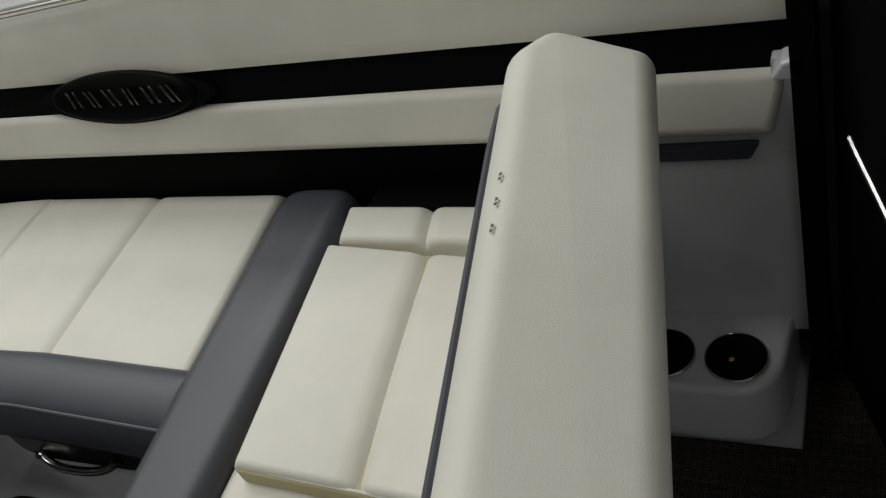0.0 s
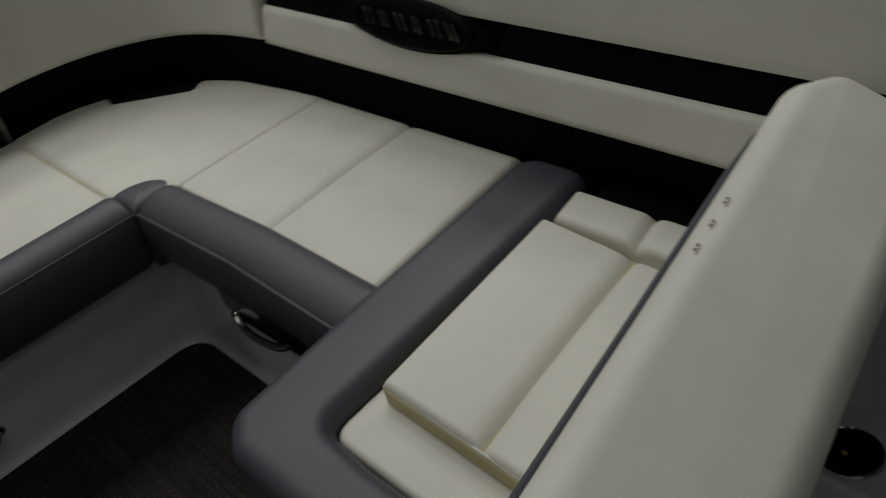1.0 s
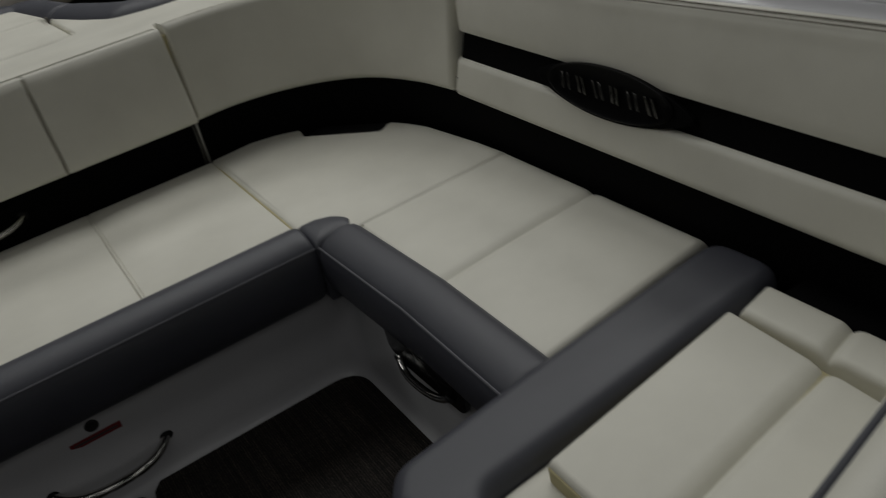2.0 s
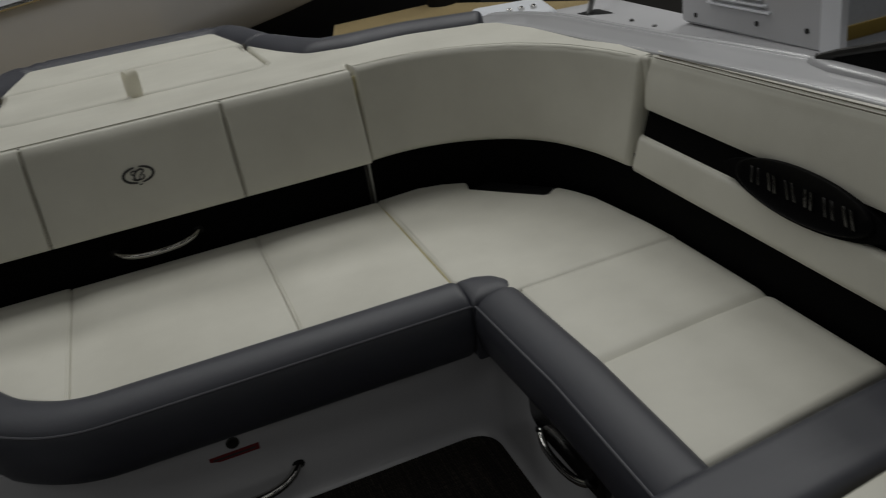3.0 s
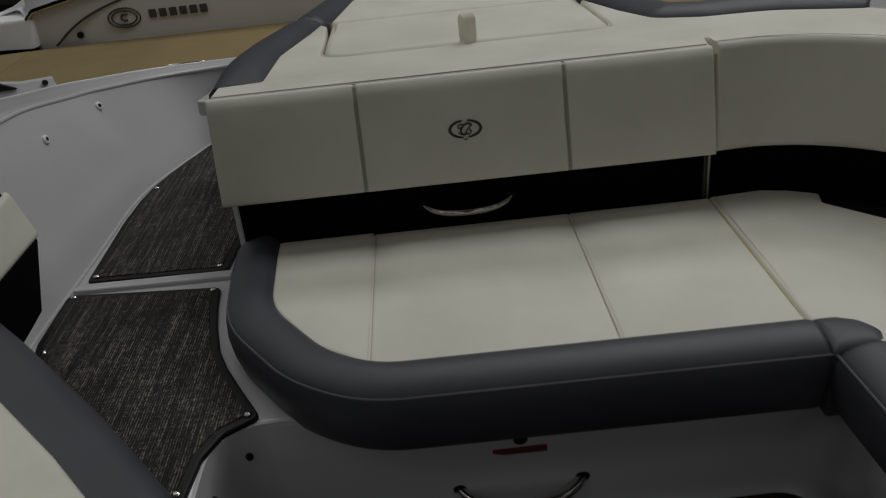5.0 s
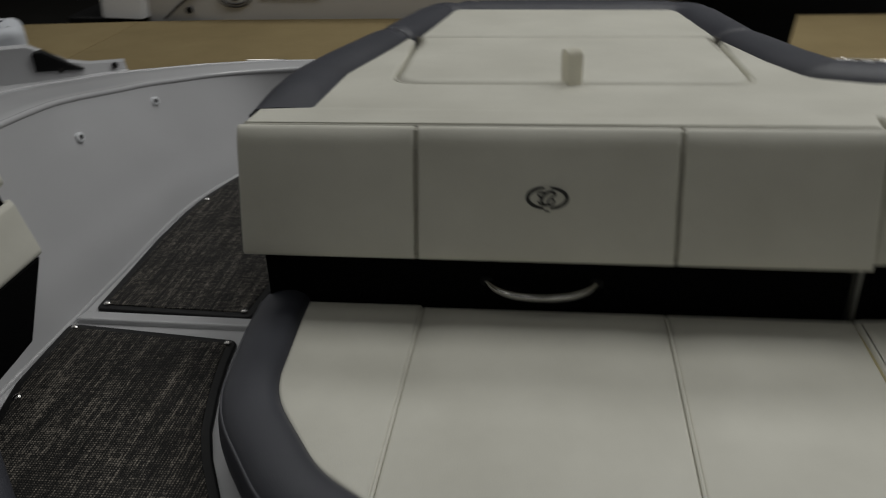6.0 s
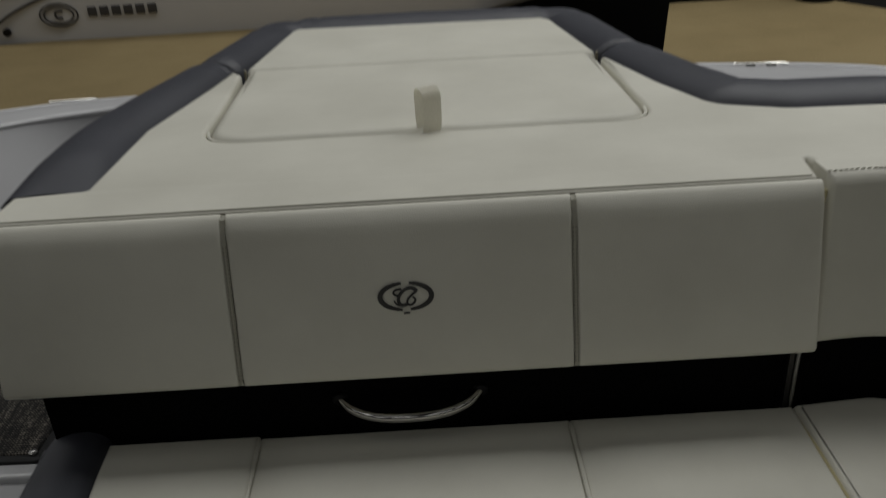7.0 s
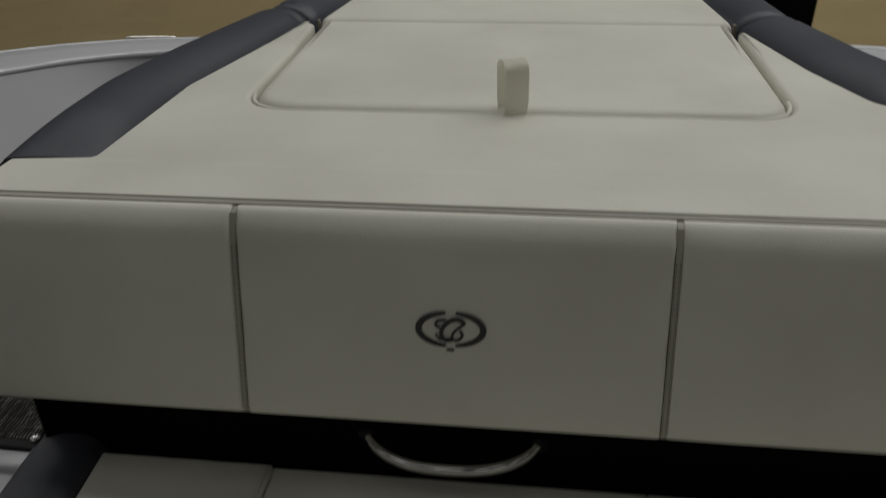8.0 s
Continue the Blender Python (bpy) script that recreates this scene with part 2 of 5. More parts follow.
def slab(outline, z0, z1, r=0.012, rb=0.004, crown=0.0, where=flat_map, steps=4):
    """A cushion or board: an outline between two heights, its upper edge rounded by r, its lower by rb, its middle raised by crown."""
    clean = []
    for q in outline:
        if not clean or (Vector(q) - Vector(clean[-1])).length > 2e-4:
            clean.append((q[0], q[1]))
    if (Vector(clean[0]) - Vector(clean[-1])).length < 2e-4:
        clean.pop()
    outline = clean
    rings = [(rb, z0), (0.0, z0 + rb)] if rb else [(0.0, z0)]
    for k in range(steps + 1):
        a = math.pi / 2 * k / steps
        rings.append((r * (1 - math.cos(a)), z1 - r + r * math.sin(a)))
    if crown:
        rings += [(r + 0.02, z1 + crown * 0.45), (r + 0.045, z1 + crown * 0.8), (r + 0.07, z1 + crown)]
    bm = bmesh.new()
    loops = []
    for d, z in rings:
        loops.append([bm.verts.new(where(q[0], q[1], z)) for q in (inset(outline, d) if d else outline)])
    n = len(outline)
    for lo, hi in zip(loops, loops[1:]):
        for i in range(n):
            bm.faces.new((lo[i], lo[(i + 1) % n], hi[(i + 1) % n], hi[i]))
    for loop, d, up in ((loops[-1], rings[-1][0], True), (loops[0], rings[0][0], False)):
        flat = [Vector((q[0], q[1], 0.0)) for q in (inset(outline, d) if d else outline)]
        for a, b, c in geometry.tessellate_polygon([flat]):
            e1, e2 = flat[b] - flat[a], flat[c] - flat[a]
            area = e1.x * e2.y - e1.y * e2.x
            if abs(area) < 1e-12:
                continue
            tri = (a, b, c) if (area > 0) == up else (a, c, b)
            bm.faces.new([loop[k] for k in tri])
    return bm


def pad(where, ulen, vlen, thick, r=0.02, nu=14, nv=8, dips=(), puff=0.0):
    """An upholstered panel: a grid over ulen by vlen whose edges fall off round; where(u, v, w) lays it into the world.
    dips: (u, width, depth) of seams drawn in across it."""
    def line(length, n):
        ends = [r * f for f in (0, 0.06, 0.2, 0.45, 0.75, 1.0)]
        mid = [r + (length - 2 * r) * (k + 1) / (n + 1) for k in range(n)]
        pts = ends + mid + [length - e for e in reversed(ends)]
        return pts
    us, vs = line(ulen, nu), line(vlen, nv)
    for u, width, _ in dips:
        us += [u + width * f for f in (-1, -0.5, -0.2, 0, 0.2, 0.5, 1)]
    us = sorted(set(us))

    def fall(d):
        if d >= r:
            return 1.0
        return math.sqrt(max(0.0, 1 - ((r - d) / r) ** 2))
    bm = bmesh.new()
    grid, back = [], []
    for u in us:
        col, rear = [], []
        for v in vs:
            d = fall(min(u, ulen - u)) * fall(min(v, vlen - v))
            w = thick - r + r * d if d < 1 else thick
            w += puff * math.sin(math.pi * u / ulen) * math.sin(math.pi * v / vlen)
            for du, width, depth in dips:
                w -= depth * max(0.0, 1 - abs(u - du) / width) ** 2
            col.append(bm.verts.new(where(u, v, w)))
            rear.append(bm.verts.new(where(u, v, 0)))
        grid.append(col)
        back.append(rear)
    nu_, nv_ = len(us), len(vs)
    for i in range(nu_ - 1):
        for j in range(nv_ - 1):
            bm.faces.new((grid[i][j], grid[i + 1][j], grid[i + 1][j + 1], grid[i][j + 1]))
            bm.faces.new((back[i][j], back[i][j + 1], back[i + 1][j + 1], back[i + 1][j]))
    for i in range(nu_ - 1):
        bm.faces.new((back[i][0], back[i + 1][0], grid[i + 1][0], grid[i][0]))
        bm.faces.new((grid[i][-1], grid[i + 1][-1], back[i + 1][-1], back[i][-1]))
    for j in range(nv_ - 1):
        bm.faces.new((grid[0][j], grid[0][j + 1], back[0][j + 1], back[0][j]))
        bm.faces.new((back[-1][j], back[-1][j + 1], grid[-1][j + 1], grid[-1][j]))
    return bm


def sweep(path, profile, closed_profile=True, height=None, taper=0.0):
    """A profile of (across, up) drawn along a path in plan; across counts to the right of the way along it. taper: length over which the ends round off."""
    bm = bmesh.new()
    path = [Vector((p[0], p[1])) for p in path]
    dist = [0.0]
    for a, b in zip(path, path[1:]):
        dist.append(dist[-1] + (b - a).length)
    cu = sum(p[0] for p in profile) / len(profile)
    cz = sum(p[1] for p in profile) / len(profile)
    rings = []
    for i, p in enumerate(path):
        a, b = path[max(i - 1, 0)], path[min(i + 1, len(path) - 1)]
        e1 = (p - a).normalized() if i else (b - p).normalized()
        e2 = (b - p).normalized() if i < len(path) - 1 else e1
        m = (e1 + e2).normalized()
        right = Vector((m.y, -m.x))
        stretch = 1 / max(0.6, m.dot(e1))
        h = height(p.x, p.y) if height else 0.0
        k = 1.0
        if taper:
            e = min(dist[i], dist[-1] - dist[i])
            if e < taper:
                k = 0.90 + 0.10 * math.sqrt(1 - (1 - e / taper) ** 2)
        ring = []
        for u, z in profile:
            u2, z2 = cu + (u - cu) * k, cz + (z - cz) * k
            q = p + right * (u2 * stretch)
            ring.append(bm.verts.new((q.x, q.y, z2 + h)))
        rings.append(ring)
    n = len(profile)
    for lo, hi in zip(rings, rings[1:]):
        for j in range(n if closed_profile else n - 1):
            bm.faces.new((lo[j], lo[(j + 1) % n], hi[(j + 1) % n], hi[j]))
    if closed_profile:
        bm.faces.new(list(reversed(rings[0])))
        bm.faces.new(rings[-1])
        bmesh.ops.recalc_face_normals(bm, faces=bm.faces)
    return bm


def tube(points, radius, sides=8, smooth=0):
    """A round bar through points."""
    pts = [Vector(p) for p in points]
    for _ in range(smooth):
        fine = [pts[0]]
        for a, b in zip(pts, pts[1:]):
            fine += [a.lerp(b, 0.25), a.lerp(b, 0.75)]
        pts = fine + [pts[-1]]
    bm = bmesh.new()
    rings, side = [], None
    for i, p in enumerate(pts):
        way = (pts[min(i + 1, len(pts) - 1)] - pts[max(i - 1, 0)]).normalized()
        if side is None:
            side = way.orthogonal().normalized()
        side = (side - way * side.dot(way)).normalized()
        up = way.cross(side)
        rings.append([bm.verts.new(p + (side * math.cos(a) + up * math.sin(a)) * radius) for a in (2 * math.pi * k / sides for k in range(sides))])
    for lo, hi in zip(rings, rings[1:]):
        for j in range(sides):
            bm.faces.new((lo[j], lo[(j + 1) % sides], hi[(j + 1) % sides], hi[j]))
    bm.faces.new(list(reversed(rings[0])))
    bm.faces.new(rings[-1])
    return bm


def box(x0, x1, y0, y1, z0, z1, bevel=0.004, where=flat_map):
    return slab([(x0, y0), (x1, y0), (x1, y1), (x0, y1)], z0, z1, r=bevel, rb=bevel, where=where, steps=2)


def lathe(rings, centre=(0, 0, 0), sides=24):
    """A turned shape from (radius, height) pairs, along z."""
    bm = bmesh.new()
    loops = [[bm.verts.new((centre[0] + r * math.cos(2 * math.pi * k / sides), centre[1] + r * math.sin(2 * math.pi * k / sides), centre[2] + z)) for k in range(sides)] for r, z in rings]
    for lo, hi in zip(loops, loops[1:]):
        for j in range(sides):
            bm.faces.new((lo[j], lo[(j + 1) % sides], hi[(j + 1) % sides], hi[j]))
    bm.faces.new(loops[-1])
    bm.faces.new(list(reversed(loops[0])))
    return bm


def loft(rows):
    """A sheet through rows of points."""
    bm = bmesh.new()
    grid = [[bm.verts.new(p) for p in row] for row in rows]
    for a, b in zip(grid, grid[1:]):
        for j in range(len(a) - 1):
            bm.faces.new((a[j], a[j + 1], b[j + 1], b[j]))
    return bm


def ring_loft(rings):
    """A solid through closed rings of points."""
    bm = bmesh.new()
    grid = [[bm.verts.new(p) for p in ring] for ring in rings]
    n = len(grid[0])
    for a, b in zip(grid, grid[1:]):
        for k in range(n):
            bm.faces.new((a[k], a[(k + 1) % n], b[(k + 1) % n], b[k]))
    bm.faces.new(grid[0])
    bm.faces.new(list(reversed(grid[-1])))
    bmesh.ops.recalc_face_normals(bm, faces=bm.faces)
    return bm


def merged(*meshes):
    out = bmesh.new()
    for bm in meshes:
        tmp = bpy.data.meshes.new("tmp")
        bm.to_mesh(tmp)
        bm.free()
        out.from_mesh(tmp)
        bpy.data.meshes.remove(tmp)
    return out


def moved(bm, m):
    bm.transform(m)
    return bm


def link_mesh(name, bm, material, smooth=40):
    mesh = bpy.data.meshes.new(name)
    bm.normal_update()
    bm.to_mesh(mesh)
    bm.free()
    mesh.materials.append(material)
    if smooth:
        mesh.shade_smooth()
        mesh.set_sharp_from_angle(angle=radians(smooth))
    return new(name, mesh)


def thing(name, label, category, at=(0, 0, 0), group="", kind=""):
    """An empty at the base of a thing, to carry its parts."""
    ob = new(name)
    ob.empty_display_size = 0.05
    ob.matrix_world = Matrix.Translation(at)
    return tagged(ob, label, category, group, kind)


def part(name, bm, material, parent, label="", smooth=40):
    ob = link_mesh(name, bm, material, smooth)
    base = parent
    shift = Vector((0, 0, 0))
    while base is not None:
        shift += base.matrix_basis.translation
        base = base.parent
    ob.parent = parent
    ob.matrix_basis = Matrix.Translation(-shift)
    return tagged(ob, label)


def solo(name, bm, material, label, category, kind="", group="", smooth=40):
    return tagged(link_mesh(name, bm, material, smooth), label, category, group, kind)


def stitches(points, up=0.0006, step=0.0075, length=0.0050, width=0.0016, across=(0, 0, 1)):
    """A row of single stitches along points; across: the way out of the cloth."""
    pts = resample([Vector(p) for p in points], step)
    out = Vector(across).normalized()
    bm = bmesh.new()
    for a, b in zip(pts, pts[1:]):
        way = (b - a).normalized()
        side = way.cross(out).normalized() * (width / 2)
        p, q = a, a + way * length
        low, high = [], []
        for c in (p - side, q - side, q + side, p + side):
            low.append(bm.verts.new(c - out * 0.001))
            high.append(bm.verts.new(c + out * up))
        for i in range(4):
            bm.faces.new((low[i], low[(i + 1) % 4], high[(i + 1) % 4], high[i]))
        bm.faces.new(high)
    bmesh.ops.recalc_face_normals(bm, faces=bm.faces)
    return bm


# ---- the hall ----
solo("ground", box(-16, 16, -14, 18, -1.2, -1.1, 0.01), CONCRETE, "dark bare hall floor far below the boats", "floor", "structure")
solo("wall_aft", box(-16, 16, 14.0, 14.3, -1.1, 6.2, 0.01), OLIVE, "dim olive hall wall behind the boats", "wall", "structure")
solo("wall_forward", box(-16, 16, -12.3, -12.0, -1.1, 6.2, 0.01), MAROON, "dark cladding of the hall wall", "wall", "structure")
solo("wall_port", box(15.0, 15.3, -12, 14, -1.1, 6.2, 0.01), OLIVE, "dim olive hall side wall", "wall", "structure")
solo("wall_starboard", box(-15.3, -15.0, -12, 14, -1.1, 6.2, 0.01), MAROON, "dark cladding of the hall side wall", "wall", "structure")
solo("ceiling", box(-16, 16, -13, 15, 6.2, 6.4, 0.01), MAROON, "dark hall ceiling", "ceiling", "structure")

# raised display deck between the boats, in carpeted sections
PLATFORMS = [
    [(-9.0, 1.75), (-2.445, 1.75), (-2.445, 3.525), (-9.0, 2.87)],
    [(-2.44, 1.75), (0.35, 1.75), (0.35, 3.60), (-1.30, 3.60), (-2.44, 3.5255)],
    [(0.80, 1.75), (1.95, 1.75), (2.75, 2.55), (2.05, 3.60), (1.345, 3.60)],
]
for outline in PLATFORMS:
    solo("pavement", slab(outline, -1.1, 0.20, r=0.006), TAN, "tan carpeted display platform between the boats", "platform", "structure")
# slab added so the gap stays dark: the shade is in its black colour
solo("pavement_gap", box(0.36, 1.34, 1.75, 6.0, -1.1, -0.85, 0.006), RUBBER, "added black slab giving the deep shade in the gap of the platform", "floor", "structure")


# ---- the boat's moulded shell ----
solo("floor", box(-1.15, 1.15, -3.2, 1.0, -0.10, -0.008, 0.004), GELCOAT, "pale moulded cockpit sole under the carpet", "floor", "structure")

solo("wall_bow", slab([(-1.32, -3.3), (1.32, -3.3), (1.32, -3.2), (-1.32, -3.2)], -1.0, 0.80, r=0.02), GELCOAT, "pale moulded bulkhead closing the cockpit ahead", "bulkhead", "structure")
riser = curve_path([(-0.535, -3.0), (-0.527, -0.546), (0.612, -0.538), (0.612, -1.36), (0.42, -1.37), (0.42, -1.90), (0.90, -1.805), (1.08, -1.77)],
                   [0.105, 0.085, 0.03, 0.03, 0.02, 0.02])
FOOT = [(0.034, -0.008), (0.020, 0.001), (0.010, 0.009), (0.003, 0.022), (0.0, 0.045), (-0.006, 0.302), (-0.035, 0.302), (-0.035, -0.008)]
solo("wall_cockpit", sweep(resample(riser, 0.05), FOOT), GELCOAT, "pale moulded seat base with a filleted foot", "seat base", "structure")

step_edge = curve_path([(-0.30, -0.50), (-0.33, -0.5405), (-0.533, -0.5425), (-0.541, -2.4)], [0.03, 0.105])
step_outline = [(-1.12, -2.4)] + [(p.x, p.y) for p in reversed(step_edge)] + [(-0.30, 0.02), (-0.56, 0.04), (-0.56, 1.2), (-0.95, 1.2), (-1.12, 0.6)]
solo("floor_step", slab(step_outline, 0.0, 0.304, r=0.014), GELCOAT, "pale moulded walk-through step beside the bench", "step", "structure")
solo("trim", slab(poly_round([(-1.0, 0.052), (-0.60, 0.046), (-0.60, 0.080), (-0.99, 0.088)], 0.01), 0.300, 0.316, r=0.006), GELCOAT, "raised moulded ridge between two floor mats", "step ridge", "structure")

# port gunwale, mirrored: inner edge point, way outwards, its height, breadth of its top
GUNWALE = [
    ((-1.20, -3.25), (-1, 0), 0.780, 0.86),
    ((-1.19, -1.0), (-1, 0), 0.760, 0.86),
    ((-1.165, -0.2), (-1, 0), 0.722, 0.84),
    ((-1.145, 0.10), (-1, 0.03), 0.708, 0.95),
    ((-1.130, 0.29), (-1, 0.06), 0.694, 1.02),
    ((-1.112, 0.46), (-1, 0.12), 0.676, 1.15),
    ((-1.085, 0.64), (-1, 0.22), 0.645, 1.20),
    ((-1.045, 0.80), (-0.94, 0.36), 0.617, 1.25),
    ((-0.985, 0.895), (-0.80, 0.60), 0.602, 1.20),
    ((-0.905, 0.945), (-0.55, 0.83), 0.596, 1.05),
    ((-0.80, 0.985), (-0.30, 0.95), 0.594, 0.92),
    ((-0.68, 1.025), (-0.12, 0.99), 0.592, 0.82),
    ((-0.40, 1.060), (0.0, 1.0), 0.590, 0.80),
]
PORT = {-3.25: (1.16, 0.800), -1.0: (1.140, 0.790), -0.2: (1.108, 0.762), 0.10: (1.095, 0.748), 0.29: (1.085, 0.730), 0.46: (1.075, 0.706), 0.64: (1.060, 0.676)}


def hermite(a, p, q, c, f):
    """A point between p and q on a smooth line through a, p, q, c, with tangents weighed by the spacing."""
    a, p, q, c = (Vector(v) for v in (a, p, q, c))
    gap = (q - p).length
    m0 = ((q - a) / max((q - p).length + (p - a).length, 1e-6)) * gap
    m1 = ((c - p) / max((c - q).length + (q - p).length, 1e-6)) * gap
    return (2 * f ** 3 - 3 * f ** 2 + 1) * p + (f ** 3 - 2 * f ** 2 + f) * m0 + (3 * f ** 2 - 2 * f ** 3) * q + (f ** 3 - f ** 2) * m1


# starboard side: inner lip, outer edge of its top, foot at the deck
STARBOARD = [
    ((-1.200, -3.25, 0.780), (-1.40, -3.25), (-1.030, -3.25)),
    ((-1.190, -1.0, 0.760), (-1.395, -1.0), (-1.025, -1.0)),
    ((-1.165, -0.2, 0.722), (-1.378, -0.2), (-1.010, -0.2)),
    ((-1.147, 0.10, 0.708), (-1.367, 0.105), (-1.001, 0.10)),
    ((-1.132, 0.341, 0.695), (-1.348, 0.37), (-0.995, 0.33)),
    ((-1.125, 0.475, 0.675), (-1.318, 0.555), (-0.994, 0.46)),
    ((-1.113, 0.62, 0.648), (-1.284, 0.715), (-0.986, 0.62)),
    ((-1.095, 0.77, 0.622), (-1.226, 0.890), (-0.958, 0.765)),
    ((-1.053, 0.884, 0.602), (-1.156, 1.005), (-0.918, 0.885)),
    ((-1.004, 0.998, 0.583), (-1.080, 1.118), (-0.882, 0.985)),
    ((-0.943, 1.085, 0.568), (-0.998, 1.200), (-0.850, 1.075)),
    ((-0.867, 1.148, 0.557), (-0.905, 1.260), (-0.810, 1.15)),
    ((-0.770, 1.200, 0.549), (-0.790, 1.30), (-0.740, 1.19)),
    ((-0.400, 1.250, 0.546), (-0.400, 1.34), (-0.400, 1.24)),
]


def starboard_row(lip, outer, foot):
    """Section of the starboard side, from the foot up the leaning wall and over the top to the keel."""
    z, base = lip[2], 0.312
    w = Vector(foot) - Vector(lip[:2])
    o = (Vector(outer) - Vector(lip[:2])) / 0.152
    section = [(1.0, -0.03, 0.285), (1.0, 0.006, 0.296), (1.0, -0.006, base)]
    section += [(k, 0.0, base + f * (z - base)) for f, k in ((0.40, 0.62), (0.74, 0.265), (0.90, 0.10), (0.98, 0.024), (0.994, 0.008))]
    wall = [Vector(lip[:2]) + w * k + w.normalized() * e for k, e, h in section]
    top = [(0.002, z), (0.040, z + 0.001), (0.085, z + 0.004), (0.120, z + 0.004), (0.152, z), (0.170, z - 0.012), (0.178, z - 0.05), (0.165, 0.30), (0.05, -0.5), (0.0, -1.0)]
    return [(p.x, p.y, h) for p, (k, e, h) in zip(wall, section)] + [(lip[0] + o.x * u, lip[1] + o.y * u, h) for u, h in top]


def gunwale_rows(side):
    rows = [starboard_row(*r) for r in STARBOARD] if side > 0 else []
    for (x, y), out, z, broad in GUNWALE if side < 0 else ():
        if y in PORT:
            x, z = -PORT[y][0], PORT[y][1]
        o = Vector(out).normalized()
        section = [(0.0, z - 0.20 + 0.02 * k) for k in range(6)] + [(-0.004, z - 0.008), (-0.0012, z - 0.0022), (0.002, z), (0.040, z + 0.001), (0.085, z + 0.004), (0.120, z + 0.004), (0.152, z), (0.170, z - 0.012), (0.178, z - 0.05), (0.165, 0.30), (0.05, -0.5), (0.0, -1.0)]
        section = [(u * broad if u > 0 else u, h) for u, h in section]
        rows.append([((x + o.x * u) * side, y + o.y * u, h) for u, h in section])
    fine = []
    for k in range(4 * (len(rows) - 1) + 1):
        i, f = min(k // 4, len(rows) - 2), k / 4 - min(k // 4, len(rows) - 2)
        four = [rows[min(max(n, 0), len(rows) - 1)] for n in (i - 1, i, i + 1, i + 2)]
        fine.append([tuple(hermite(a, p, q, c, f)) for a, p, q, c in zip(*four)])
    return fine


rows = gunwale_rows(1)
solo("wall_gunwale", loft(rows), GELCOAT, "glossy pale moulded gunwale and inner hull side", "gunwale", "structure", smooth=50)
rows = gunwale_rows(-1)
bm = loft([list(reversed(r)) for r in rows])
solo("wall_gunwale", bm, GELCOAT, "glossy pale moulded gunwale beside the seats", "gunwale", "structure", smooth=50)

for side in (1, -1):
    lips = gunwale_rows(side)
    solo("trim_lip", tube([Vector(r[8]) + Vector((0, 0, -0.002)) for r in lips], 0.008 if side > 0 else 0.0055, 10, smooth=1), GELCOAT, "glossy rolled lip along the gunwale's inner edge", "gunwale lip", "structure", smooth=60)
    solo("trim_lip", tube([Vector(r[12]) + Vector((0, 0, -0.004)) for r in lips], 0.0065 if side > 0 else 0.010, 10, smooth=1), GELCOAT, "glossy rolled lip along the gunwale's outer edge", "gunwale lip", "structure", smooth=60)
solo("trim_foot", tube([Vector(r[2]) + Vector((0.001, 0, -0.007)) for r in gunwale_rows(1)], 0.0065, 8, smooth=2), GELCOAT, "glossy moulded bead along the hull side's foot", "moulding", "structure", smooth=60)
quarter = [(0.44, 0.62), (0.62, 0.38), (0.98, 0.28), (1.062, 0.34), (1.070, 0.50), (1.056, 0.66), (1.02, 0.81), (0.975, 0.95), (0.920, 1.07), (0.84, 1.135), (0.70, 1.16), (0.38, 1.17)]
solo("floor_quarter_deck", slab(quarter, 0.30, 0.560, r=0.006), GELCOAT, "pale moulded quarter deck inside the stern gunwale", "deck", "structure")


def pad_z(y):
    """How far the sun pad falls towards the stern."""
    return -0.045 * max(y, 0.0)


def on_pad(x, y, z):
    return (x, y, z + pad_z(y))


# moulded engine box that carries the sun pad
engine = [(-0.545, 0.03), (0.56, 0.03), (0.95, 0.05), (1.02, 0.22), (0.62, 0.50), (0.46, 1.36), (-0.37, 1.38), (-0.53, 0.55), (-0.582, 0.20), (-0.582, 0.135), (-0.548, 0.125)]
solo("wall_engine_box", slab(engine, 0.25, 0.69, r=0.01, where=on_pad), GELCOAT, "pale moulded engine box under the sun pad", "engine box", "structure")


solo("trim_ledge", slab(poly_round([(-0.742, 0.612), (-0.50, 0.56), (-0.46, 0.95), (-0.690, 0.80)], [0.012, 0.01, 0.02, 0.06]), 0.555, 0.600, r=0.008), GELCOAT, "pale moulded ledge on the engine box's side", "ledge", "structure")


# ---- floor covering ----
carpet_outline = []
for p in [(-0.505, -2.9), (1.10, -2.9), (1.10, -2.065), (0.905, -2.065), (0.905, -1.835), (0.395, -1.935), (0.395, -1.40), (0.599, -1.40)]:
    carpet_outline.append(p)
carpet_outline += [(p.x, p.y) for p in reversed(curve_path([(-0.507, -2.8), (-0.500, -0.561), (-0.03, -0.555), (-0.012, -0.580), (-0.005, -0.635), (0.072, -0.635), (0.08, -0.580), (0.098, -0.555), (0.599, -0.551), (0.599, -1.38)],
                                                                [0.09, 0.012, 0.02, 0.03, 0.03, 0.02, 0.012, 0.075]))]
solo("floor_carpet", slab(carpet_outline, -0.008, 0.006, r=0.003, rb=0), CARPET, "dark brown woven vinyl cockpit carpet", "carpet", "structure")

ring = thing("drain_ring", "black round drain fitting in a pale floor notch", "drain", (0.034, -0.592, -0.008))
part("collar", lathe([(0.026, 0), (0.028, 0.010), (0.024, 0.013), (0.019, 0.011)], (0.034, -0.592, -0.008)), RUBBER, ring)
part("plug", lathe([(0.017, 0.0), (0.017, 0.010), (0.012, 0.012)], (0.034, -0.592, -0.0075)), GLOSSBLACK, ring)


